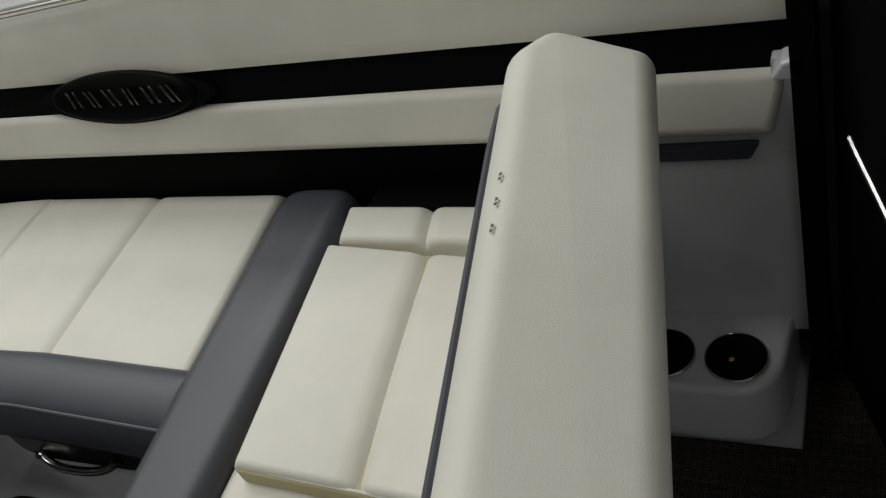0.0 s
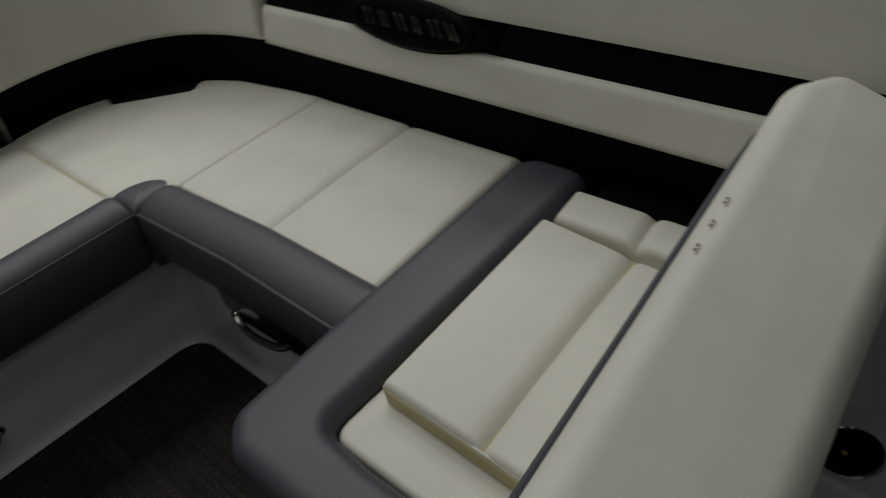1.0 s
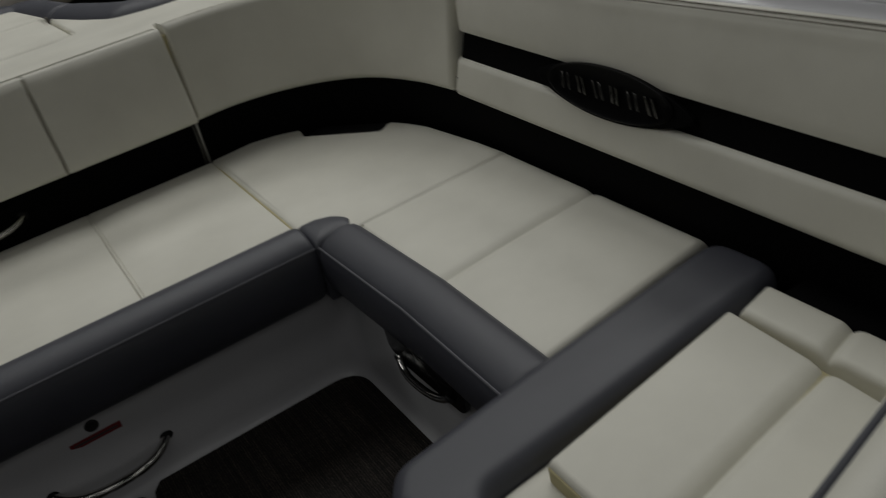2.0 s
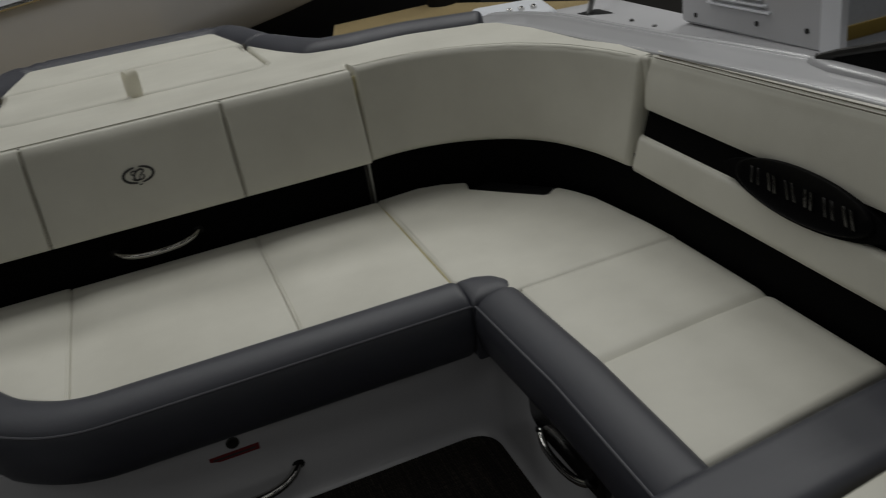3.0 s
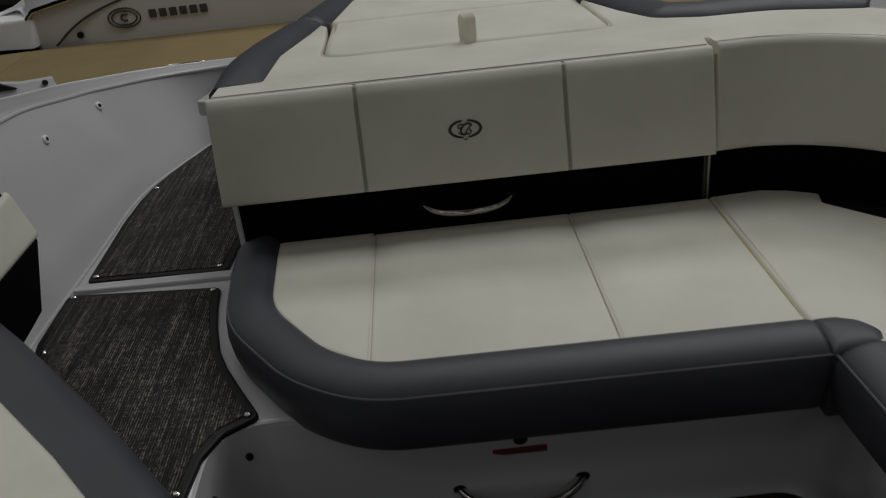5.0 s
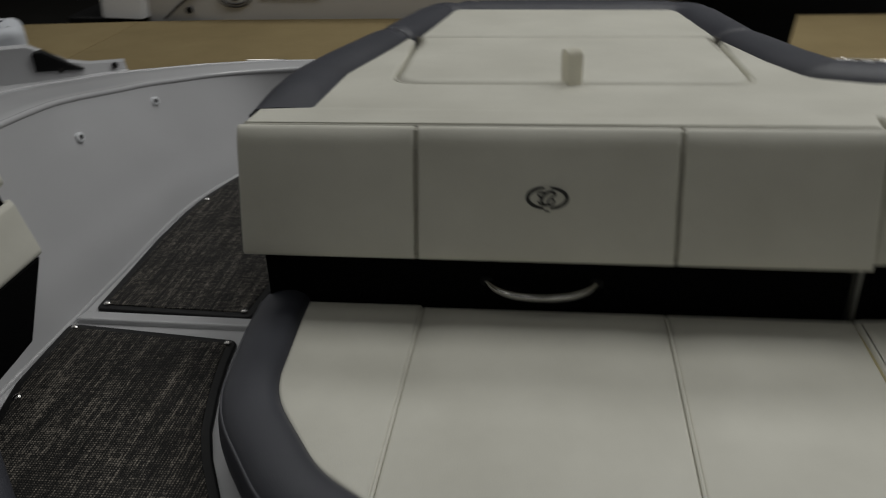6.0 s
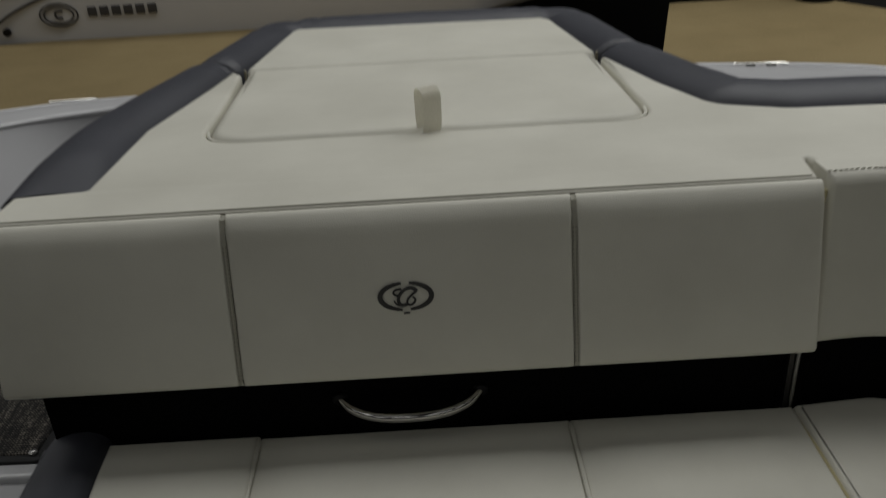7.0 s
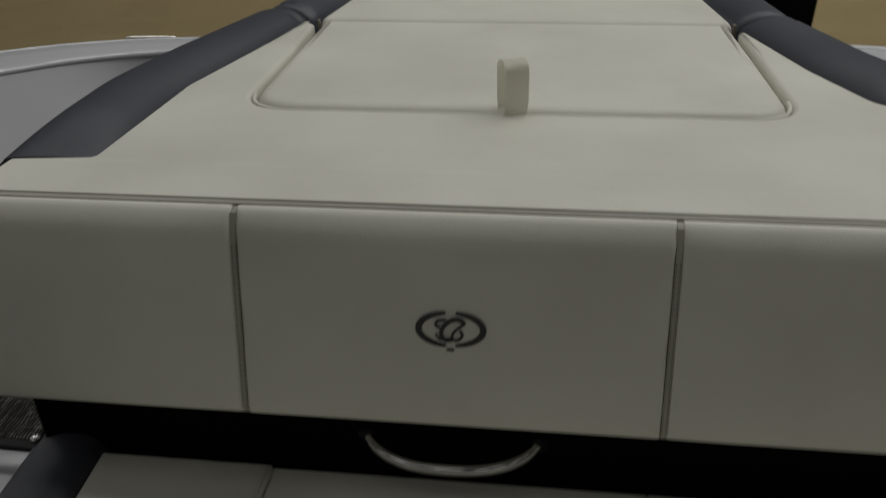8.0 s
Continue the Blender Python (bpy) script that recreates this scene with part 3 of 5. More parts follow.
def floor_mat(outline, screws, z, label):
    turn = sum(a[0] * b[1] - b[0] * a[1] for a, b in zip(outline, outline[1:] + outline[:1]))
    if turn < 0:
        outline = list(reversed(outline))
    mat = thing("floor_mat", label, "floor mat", (outline[0][0], outline[0][1], z), "floor mats on the walk-through")
    part("border", slab(outline, z, z + 0.011, r=0.005, rb=0), RUBBER, mat, "black rubber edging")
    part("weave", slab(inset(outline, 0.018), z + 0.004, z + 0.0135, r=0.002, rb=0), MAT, mat, "grey-brown woven vinyl")
    for x, y in screws:
        part("snap", lathe([(0.0075, 0), (0.0075, 0.002), (0.005, 0.0045), (0.002, 0.005)], (x, y, z + 0.0125), 12), CHROME, mat, "small chrome snap")
    return mat


mat_fore = [(-1.001, 0.038), (-0.998, -0.18), (-0.93, -0.50), (-0.78, -0.86), (-0.565, -0.92), (-0.552, -0.80), (-0.545, -0.710), (-0.538, -0.632), (-0.511, -0.571), (-0.448, -0.528),
            (-0.497, -0.437), (-0.541, -0.352), (-0.568, -0.284), (-0.593, -0.178), (-0.609, -0.085), (-0.617, -0.002)]
mat_fore = poly_round(list(reversed(mat_fore)), [0.02, 0.03, 0.03, 0.03, 0.03, 0.03, 0.018, 0.03, 0.03, 0.03, 0.03, 0.05, 0.05, 0.05, 0.05, 0.02], 4)
floor_mat(mat_fore, [(-0.632, -0.018), (-0.980, 0.018), (-0.471, -0.524), (-0.966, -0.224), (-0.562, -0.722)], 0.303, "woven grey-brown floor mat beside the bench")
mat_aft = [(-0.976, 0.098), (-0.616, 0.084), (-0.60, 0.30), (-0.60, 1.15), (-0.80, 1.14), (-0.852, 1.045), (-0.896, 0.925), (-0.933, 0.815), (-0.961, 0.705), (-0.975, 0.60), (-0.982, 0.45)]
mat_aft = poly_round(mat_aft, [0.02, 0.02, 0.02, 0.03, 0.04] + [0.05] * 7, 4)
floor_mat(mat_aft, [(-0.956, 0.118), (-0.638, 0.106), (-0.943, 0.690)], 0.303, "woven grey-brown floor mat leading to the stern")


def flipped(bm):
    bmesh.ops.reverse_faces(bm, faces=bm.faces)
    return bm


# ---- stern bench ----
bench = thing("stern_bench", "cream vinyl stern bench with rounded grey bolster front", "bench seat", (0.0, -0.3, 0.30))
PANEL_Z = 0.410
left_panel = [(-0.455, -0.006)] + [(p.x, p.y) for p in curve_path([(-0.453, -0.08), (-0.440, -0.30), (-0.330, -0.475), (-0.2303, -0.545)], [0.24, 0.20])] + [(-0.2303, -0.006)]
part("seat_panel", slab(left_panel, 0.30, PANEL_Z + 0.007, r=0.009, steps=6), CREAM, bench)
part("seat_panel", slab([(-0.2297, -0.006), (-0.2297, -0.562), (0.2287, -0.566), (0.2287, -0.006)], 0.30, PANEL_Z + 0.003, r=0.010, crown=0.006, steps=6), CREAM, bench)
part("seat_panel", slab([(0.2293, -0.006), (0.2293, -0.566), (0.5605, -0.562), (0.5625, -0.006)], 0.30, PANEL_Z + 0.003, r=0.010, crown=0.006, steps=6), CREAM, bench)
bench_line = curve_path([(-0.462, 0.022), (-0.460, -0.10), (-0.440, -0.31), (-0.315, -0.492), (-0.215, -0.560), (0.5615, -0.566)], [0.20, 0.26, 0.26, 0.18], 8)
BOLSTER = [(-0.012, 0.34), (-0.009, 0.400), (-0.004, 0.417), (0.006, 0.427), (0.022, 0.4325), (0.045, 0.4315), (0.066, 0.425), (0.082, 0.4155), (0.090, 0.407), (0.094, 0.399), (0.098, 0.385), (0.0995, 0.365), (0.097, 0.340), (0.090, 0.312), (0.080, 0.288), (0.066, 0.276), (0.02, 0.274), (-0.010, 0.29)]
part("bolster", sweep(fine_ends(bench_line, 0.025), BOLSTER, taper=0.018), GREY, bench, "smooth grey vinyl bolster")


def offset_path(path, d, z):
    out = []
    for i, p in enumerate(path):
        a, b = path[max(i - 1, 0)], path[min(i + 1, len(path) - 1)]
        m = (b - a).normalized()
        q = p + Vector((m.y, -m.x)) * d
        out.append((q.x, q.y, z))
    return out


fine_line = resample(bench_line, 0.025)
part("piping", tube(offset_path(fine_line, 0.0905, 0.4062)[1:], 0.0026, 6), SEAM, bench, "grey piping along the bolster seam")
for sx in (-0.230, 0.229):
    part("welt", tube([(sx, -0.012, PANEL_Z - 0.004), (sx, -0.035, PANEL_Z + 0.0022), (sx, -0.535, PANEL_Z + 0.0022), (sx, -0.558, PANEL_Z - 0.002)], 0.0034, 8), CREAM, bench, "thin cream welt in the seam")

# ---- corner seat ----
corner = thing("curved_bench", "cream vinyl corner seat with grey bolster piece and cut-out back", "corner seat", (0.8, -0.35, 0.30))
corner_outline = [(0.560, -0.006), (0.560, -0.556), (0.655, -0.668), (1.051, -0.662), (1.045, -0.55), (1.024, -0.36), (1.004, -0.295), (0.982, -0.243), (0.962, -0.246), (0.935, -0.268), (0.865, -0.185), (0.793, -0.098), (0.806, -0.050), (0.745, -0.015), (0.68, 0.004)]
corner_outline = poly_round(corner_outline, [0.01, 0.01, 0.01, 0.01, 0.05, 0.05, 0.05, 0.02, 0.02, 0.012, 0.03, 0.012, 0.012, 0.05, 0.05], 4)
part("seat_panel", slab(corner_outline, 0.30, PANEL_Z + 0.006, r=0.012, steps=6), CREAM, corner)
knob = poly_round([(0.5600, -0.6610), (0.664, -0.6570), (0.672, -0.612), (0.648, -0.572), (0.606, -0.551), (0.5610, -0.550)], [0.006, 0.018, 0.034, 0.040, 0.030, 0.012], 6)
knob_mid = Vector((0.607, -0.612))
rings = []
for shrink, z in ((0.94, 0.276), (1.0, 0.292), (1.0, 0.384), (0.99, 0.396), (0.965, 0.4055), (0.91, 0.4130), (0.80, 0.4185), (0.58, 0.4220), (0.30, 0.4235)):
    rings.append([(*knob_mid.lerp(Vector(q), shrink), z - 0.22 * max(0.0, -0.628 - knob_mid.lerp(Vector(q), shrink).y) * (z > 0.39)) for q in knob])
part("bolster", ring_loft(rings), GREY, corner, "short grey vinyl corner bolster", smooth=60)
part("piping", tube([(0.5605, -0.02, PANEL_Z - 0.005), (0.5603, -0.10, PANEL_Z - 0.0005), (0.5603, -0.50, PANEL_Z - 0.0005), (0.5603, -0.55, PANEL_Z - 0.003)], 0.0030, 8), YELLOWED, corner, "thin yellowed piping in the seam")

# ---- side seat ----
side = thing("bench_seat", "cream vinyl side bench with grey bolster front", "bench seat", (0.85, -0.98, 0.30))


def side_quad(u, v, w):
    """The side cushion is a little out of square."""
    f, g = u / 0.60, v / 0.392
    inner, outer = Vector((0.660, -0.662)).lerp(Vector((0.656, -1.286)), f), Vector((1.053, -0.655)).lerp(Vector((1.051, -1.240)), f)
    p = inner.lerp(outer, g)
    return (p.x, p.y, 0.30 + w)


part("seat_panel", flipped(pad(side_quad, 0.60, 0.392, PANEL_Z + 0.005 - 0.30, r=0.016, nu=16, nv=8, dips=((0.303, 0.026, 0.008),), puff=0.003)), CREAM, side)
side_line = [Vector((0.658, -0.6575)), Vector((0.668, -0.98)), Vector((0.6595, -1.312))]
part("welt", tube([(0.672, -0.6655, PANEL_Z - 0.0066), (0.86, -0.6635, PANEL_Z - 0.0060), (1.045, -0.6600, PANEL_Z - 0.0066)], 0.0100, 14, smooth=1), CREAM, side, "soft cream welt in the seam")
part("bolster", sweep(fine_ends(side_line, 0.04), BOLSTER, taper=0.018), GREY, side, "smooth grey vinyl bolster")
part("piping", tube(offset_path(resample(side_line, 0.02), 0.0905, 0.4062), 0.0026, 6), SEAM, side, "grey piping along the bolster seam")

# ---- chaise seat ahead of it ----
chaise = thing("chaise_seat", "cream chaise seat wrapped by a broad grey bolster", "chaise seat", (0.7, -1.6, 0.30))
wrap = [(1.042, -1.262), (0.655, -1.294), (0.445, -1.316), (0.368, -1.325), (0.333, -1.378), (0.326, -1.95), (0.432, -1.935), (0.428, -1.55), (0.436, -1.452), (0.60, -1.443), (0.90, -1.422), (1.042, -1.408)]
wrap = poly_round(list(wrap), [0.05, 0.2, 0.1, 0.05, 0.06, 0.035, 0.035, 0.05, 0.028, 0.1, 0.1, 0.05], 7)
part("bolster", slab(wrap, 0.275, 0.440, r=0.030, rb=0.012, steps=6), GREY, chaise, "broad grey vinyl wrap bolster")
part("seat_panel", slab(poly_round([(0.430, -1.90), (0.985, -1.80), (0.985, -1.425), (0.50, -1.447), (0.436, -1.452)], [0.01, 0.01, 0.01, 0.02, 0.032], 8), 0.30, 0.4135, r=0.010), CREAM, chaise)
lift = thing("lumbar_cushion", "loose cream vinyl cushion lying on the chaise seat", "cushion", (0.7, -1.6, 0.413))


def quad_map(a, b, c, d, ulen, vlen, z):
    """Lays a panel between four corners in plan; u runs from a to d, v from a to b."""
    a, b, c, d = (Vector(p) for p in (a, b, c, d))

    def place(u, v, w):
        p = a.lerp(d, u / ulen).lerp(b.lerp(c, u / ulen), v / vlen)
        return (p.x, p.y, z + w)
    return place


part("cover", flipped(pad(quad_map((0.505, -1.835), (0.862, -1.780), (0.893, -1.428), (0.517, -1.474), 0.366, 0.376, 0.432), 0.366, 0.376, 0.018, r=0.010, nu=14, nv=10, dips=((0.186, 0.026, 0.013),), puff=0.004)), CREAM, lift)
part("side_band", slab(poly_round([(0.5015, -1.8365), (0.863, -1.7815), (0.894, -1.427), (0.5140, -1.472)], 0.012), 0.4125, 0.4395, r=0.003), YELLOWED, lift, "yellowed side band")
part("piping", tube([(0.5075, -1.80, 0.4405), (0.5175, -1.486, 0.4405), (0.527, -1.474, 0.4405), (0.88, -1.434, 0.4405)], 0.0022, 6, smooth=1), CREAM, lift)
lift2 = thing("headrest_cushion", "small cream vinyl cushion beside the hull side", "cushion", (0.97, -1.6, 0.41))
part("cover", flipped(pad(quad_map((0.897, -1.760), (0.974, -1.745), (0.980, -1.424), (0.903, -1.438), 0.322, 0.077, 0.413), 0.322, 0.077, 0.034, r=0.012, nu=14, nv=5, dips=((0.174, 0.022, 0.012),), puff=0.002)), CREAM, lift2)


# ---- fold-down backrest ahead of the chaise ----
def rest_map(u, v, z):
    """The backrest stands a little askew across the boat and leans forward at its top."""
    a = radians(11.0)
    v2 = v + 0.40 * (0.70 - z)
    return (0.60 + u * math.cos(a) - v2 * math.sin(a), -1.930 + u * math.sin(a) + v2 * math.cos(a), z + 0.36 * v)


backrest = thing("folding_backrest", "tall cream vinyl backrest with dark piping along its edge", "backrest", (0.6, -1.85, 0.41))
part("cushion", slab(poly_round([(-0.45, -0.084), (0.360, -0.084), (0.394, 0.036), (0.335, 0.072), (-0.45, 0.072)], [0.04, 0.030, 0.035, 0.05, 0.04], 8), 0.40, 0.714, r=0.030, rb=0.01, where=rest_map, steps=7), CREAM, backrest)
part("piping", tube([rest_map(u, 0.0735 - max(0.0, u - 0.24) ** 2 * 3.0, 0.672) for u in (-0.44, -0.2, 0.05, 0.20, 0.27, 0.30)], 0.0060, 8), GREY, backrest, "dark grey piping")
part("back_panel", slab(poly_round([(-0.44, 0.030), (0.300, 0.030), (0.300, 0.079), (-0.44, 0.079)], 0.016), 0.40, 0.646, r=0.016, where=rest_map), CREAM, backrest)
for u in (0.113, 0.078, 0.043):
    q = merged(box(u - 0.0050, u - 0.0012, -0.0011, 0.0013, 0.0, 0.0008, 0.0003), box(u + 0.0010, u + 0.0050, -0.0014, 0.0010, 0.0, 0.0008, 0.0003))
    for v in q.verts:
        v.co = Vector(rest_map(v.co.x, 0.060 + v.co.y, 0.7105 - v.co.y * 0.5)) + Vector((0, v.co.z * 0.3, v.co.z))
    part("mark", q, THREAD, backrest, "small embroidered mark")


# ---- side upholstery ----
def along_side(y0, zlow, zhigh, sign=1, thick=0.05, sink=0.0, tip=0.0, rise=0.0):
    """Lays a panel on the outward-leaning hull side: u forwards, v up."""
    def place(u, v, w):
        y = y0 - u
        z = zlow + v - 0.018 * max(0.0, -0.5 - y) + rise * v * max(0.0, -0.5 - y)
        x = 1.028 + (z + 0.018 * max(0.0, -0.5 - y) - 0.515) * 0.316
        k = w - thick - sink
        yy = y + tip * (v + zlow - 0.5)
        return (sign * (x - 0.953 * k), yy, z + 0.302 * k)
    return place


coaming = thing("padded_coaming", "cream vinyl hull-side backrest with recessed black stripe and oval badge", "backrest", (1.1, -1.25, 0.50))


def coaming_top(y):
    """How high the padded coaming stands."""
    return 0.7745 + 0.026 * min(max(0.0, -0.5 - y), 1.0)


def coaming_ring(y, f):
    """The closed section of the upper panel: it bulges a little and rolls over into a flat top; f shrinks it at its ends."""
    low, top, sag = 0.662 - 0.018 * max(0.0, -0.5 - y), coaming_top(y), 0.018 * max(0.0, -0.5 - y)

    def face(z):
        return 1.028 + (z + sag - 0.515) * 0.316
    pts = [(1.150, low + 0.004), (face(low) + 0.030, low + 0.001), (face(low) + 0.010, low), (face(low) + 0.0035, low + 0.0015), (face(low + 0.006) + 0.0008, low + 0.006)]
    for k in range(1, 9):
        z = low + 0.008 + (top - low - 0.034) * k / 8
        pts.append((face(z) - 0.0035 * math.sin(math.pi * k / 8.6), z))
    x0, z0 = pts[-1]
    for a in (15, 30, 45, 60, 75, 90):
        pts.append((x0 + 0.026 * (1 - math.cos(radians(a))) + 0.004 * a / 90, z0 + (top - z0) * math.sin(radians(a))))
    pts += [(1.146, top - 0.001), (1.152, top - 0.006)]
    lean = 0.30 * max(0.0, min(1.0, (-1.75 - y) / 0.3))
    start = 0.19 * max(0.0, 1 - (-0.508 - y) / 0.15)
    return [(x + f * (1 - (x - 1.0) / 0.16) if x < 1.15 else x, y + (start - lean) * (z - 0.66), z) for x, z in pts]


ends = [(0.0, 0.014), (0.0008, 0.009), (0.003, 0.0045), (0.0065, 0.0018), (0.012, 0.0)]
stations = [(-0.508 - d, f) for d, f in ends] + [(-0.52 - 1.55 * k / 31, 0.0) for k in range(1, 31)] + [(-2.086 + d, f) for d, f in reversed(ends)]
part("upper_panel", ring_loft([coaming_ring(y, f) for y, f in stations]), CREAM, coaming, smooth=60)


def slant_end(place, length, skew, run=0.3):
    """The same panel with its far end cut on the slant, its foot drawn back."""
    return lambda u, v, w: place(u - skew * (0.081 - v) * max(0.0, (u - length + run) / run), v, w)


part("lower_panel", flipped(pad(slant_end(along_side(-0.508, 0.528, 0.612), 1.560, 0.28), 1.560, 0.081, 0.05, r=0.014, nu=20, nv=4)), CREAM, coaming)
part("stripe", flipped(pad(along_side(-0.512, 0.600, 0.68, sink=0.012, thick=0.03), 1.565, 0.075, 0.03, r=0.004, nu=20, nv=3)), BLACK, coaming, "recessed black vinyl stripe")
for inward, drop in ((0.0035, 0.0042), (0.0135, 0.0006)):
    part("seam", tube([(coaming_ring(-0.512 - 0.05 * k, 0)[12][0] + 0.003 + inward, -0.512 - 0.05 * k, coaming_top(-0.512 - 0.05 * k) - drop) for k in range(31)], 0.0014, 6), THREAD, coaming, "thin double seam along the top")


def along_badge(y, dz, lift):
    """A spot on the badge: y along the hull, dz up, lift off the stripe."""
    z = 0.634 + dz
    x = 1.028 + (z - 0.515) * 0.316
    return (x - 0.953 * lift, y, z - 0.018 * (-0.5 - y) + 0.302 * lift)


def oval(name, ry, rz, lift0, lift1, material, parent, label="", y0=-1.007, n=40, rim=0.0, dz0=0.002):
    bm = bmesh.new()
    ringset = [(1.0, lift0), (1.0, lift1 * 0.7), (0.96, lift1), (0.86, lift1 + rim), (0.0, lift1 + rim)]
    loops = []
    for k, lift in ringset[:-1]:
        loops.append([bm.verts.new(along_badge(y0 + ry * k * math.cos(a), dz0 + rz * k * math.sin(a), lift)) for a in (2 * math.pi * i / n for i in range(n))])
    for lo, hi in zip(loops, loops[1:]):
        for i in range(n):
            bm.faces.new((lo[i], lo[(i + 1) % n], hi[(i + 1) % n], hi[i]))
    bm.faces.new(loops[-1])
    bmesh.ops.recalc_face_normals(bm, faces=bm.faces)
    return part(name, bm, material, parent, label)


part("badge_surround", slab([(-1.007 + 0.205 * math.cos(a), -0.001 + 0.044 * math.copysign(abs(math.sin(a)) ** 1.5, math.sin(a))) for a in (2 * math.pi * k / 48 for k in range(48))], -0.01, 0.0035, r=0.002, rb=0, where=lambda y, dz, lift: along_badge(y, dz, lift)), BLACK, coaming, "black vinyl field round the badge")
badge = oval("badge", 0.165, 0.043, -0.01, 0.010, BADGEBLACK, coaming, "black oval badge", rim=-0.003)
for k in range(6):
    yk = -0.895 - 0.045 * k
    tip = (0.0022, -0.0016, 0.0008, -0.0024, 0.0018, -0.0008)[k]
    bars = merged(box(yk - 0.014, yk - 0.007, -0.017, 0.018, 0.0, 0.003, 0.0008), box(yk + 0.002, yk + 0.007 + 0.003 * (k % 2), -0.017, 0.018, 0.0, 0.003, 0.0008))
    for v in bars.verts:
        lean = tip * (v.co.x - yk) / 0.010 if v.co.z > 0.0015 else 0.0
        v.co = along_badge(v.co.x + (0.30 + 0.12 * (k % 3)) * v.co.y, v.co.y * 0.8 + 0.002, 0.0065 + v.co.z + lean)
    bmesh.ops.recalc_face_normals(bars, faces=bars.faces)
    part("letter_bar", bars, LETTER, badge, "smoked chrome raised bar")


def spline(points, s):
    """A smooth curve through points; s from 0 to 1."""
    n = len(points) - 1
    t = min(max(s, 0.0), 1.0) * n
    i = min(int(t), n - 1)
    f = t - i
    p = [Vector(points[min(max(k, 0), n)]) for k in (i - 1, i, i + 1, i + 2)]
    return 0.5 * ((2 * p[1]) + (p[2] - p[0]) * f + (2 * p[0] - 5 * p[1] + 4 * p[2] - p[3]) * f * f + (3 * p[1] - p[0] - 3 * p[2] + p[3]) * f ** 3)


CORNER_TOP = [(0.574, 0.020), (0.690, 0.018), (0.823, -0.030), (0.941, -0.121), (1.027, -0.252), (1.069, -0.378), (1.089, -0.484)]
CORNER_LOW = [(0.5645, -0.028), (0.665, -0.024), (0.776, -0.052), (0.881, -0.117), (0.964, -0.216), (1.012, -0.357), (1.030, -0.50)]


def along_corner(zlow, zhigh, thick, back=0.0):
    length = 0.80

    def place(u, v, w):
        s = u / length
        low, top = spline(CORNER_LOW, s), spline(CORNER_TOP, s)
        f = v / (zhigh - zlow)
        d = spline(CORNER_LOW, min(s + 0.01, 1)) - spline(CORNER_LOW, max(s - 0.01, 0))
        n = Vector((d.y, -d.x)).normalized()
        p = low.lerp(top, f) + n * (w - thick - back)
        return (p.x, p.y, zlow + v)
    return place


corner_back = thing("wraparound_sofa_back", "curved cream vinyl backrest wrapping the corner", "backrest", (0.9, -0.1, 0.53))
part("curved_panel", pad(along_corner(0.530, 0.772, 0.05), 0.80, 0.242, 0.05, r=0.018, nu=34, nv=6), CREAM, corner_back)
# strip added in the gap; its dark yellow stands for the shade there
part("gap_shade", box(0.552, 0.580, 0.022, 0.034, 0.545, 0.748, 0.002), YELLOWED, corner_back, "added strip whose dark yellow gives the shade in the gap beside the main backrest")
part("stitching", stitches([(spline(CORNER_TOP, k / 30).x, spline(CORNER_TOP, k / 30).y + 0.012, 0.7735 + pad_z(spline(CORNER_TOP, k / 30).y)) for k in range(31)], width=0.0012), CREAM, corner_back)

# black band under the backrests
band = thing("kick_band", "black vinyl band behind the seat cushions", "band", (0.0, 0.02, 0.40))
part("stern_length", box(-0.535, 0.556, 0.004, 0.030, 0.36, 0.56, 0.003), BLACK, band)
part("corner_length", loft([[(*spline([(0.556, 0.004), (0.68, 0.012), (0.80, -0.03), (0.915, -0.12), (0.995, -0.235), (1.040, -0.37), (1.056, -0.52), (1.060, -0.70)], k / 40), z) for z in (0.36, 0.56)] for k in range(41)]), BLACK, band)
part("shelf_length", box(0.988, 1.060, -1.80, -1.43, 0.30, 0.415, 0.004), BLACK, band)
part("side_length", box(1.058, 1.085, -1.84, -0.70, 0.36, 0.53, 0.003), BLACK, band)
part("speaker_recess", slab(poly_round([(0.80, -0.09), (0.93, -0.255), (1.00, -0.24), (0.86, -0.06)], 0.01), 0.37, 0.404, r=0.004), RUBBER, band)
post_rail = part("joint_post", box(0.5475, 0.5545, -0.003, 0.008, 0.40, 0.538, 0.002), PEWTER, band, "dark metal joint post")
part("post_edge", tube([(0.5595, -0.002, 0.40), (0.5595, -0.002, 0.47), (0.5605, -0.003, 0.540)], 0.0036, 10), STEEL, post_rail, "bright rounded edge of the joint post")

# ---- sun pad and main backrest ----
sunpad = thing("sun_pad", "cream vinyl sun pad with grey bolster rim and lift-up lid", "sun pad", (0.0, 0.5, 0.66))


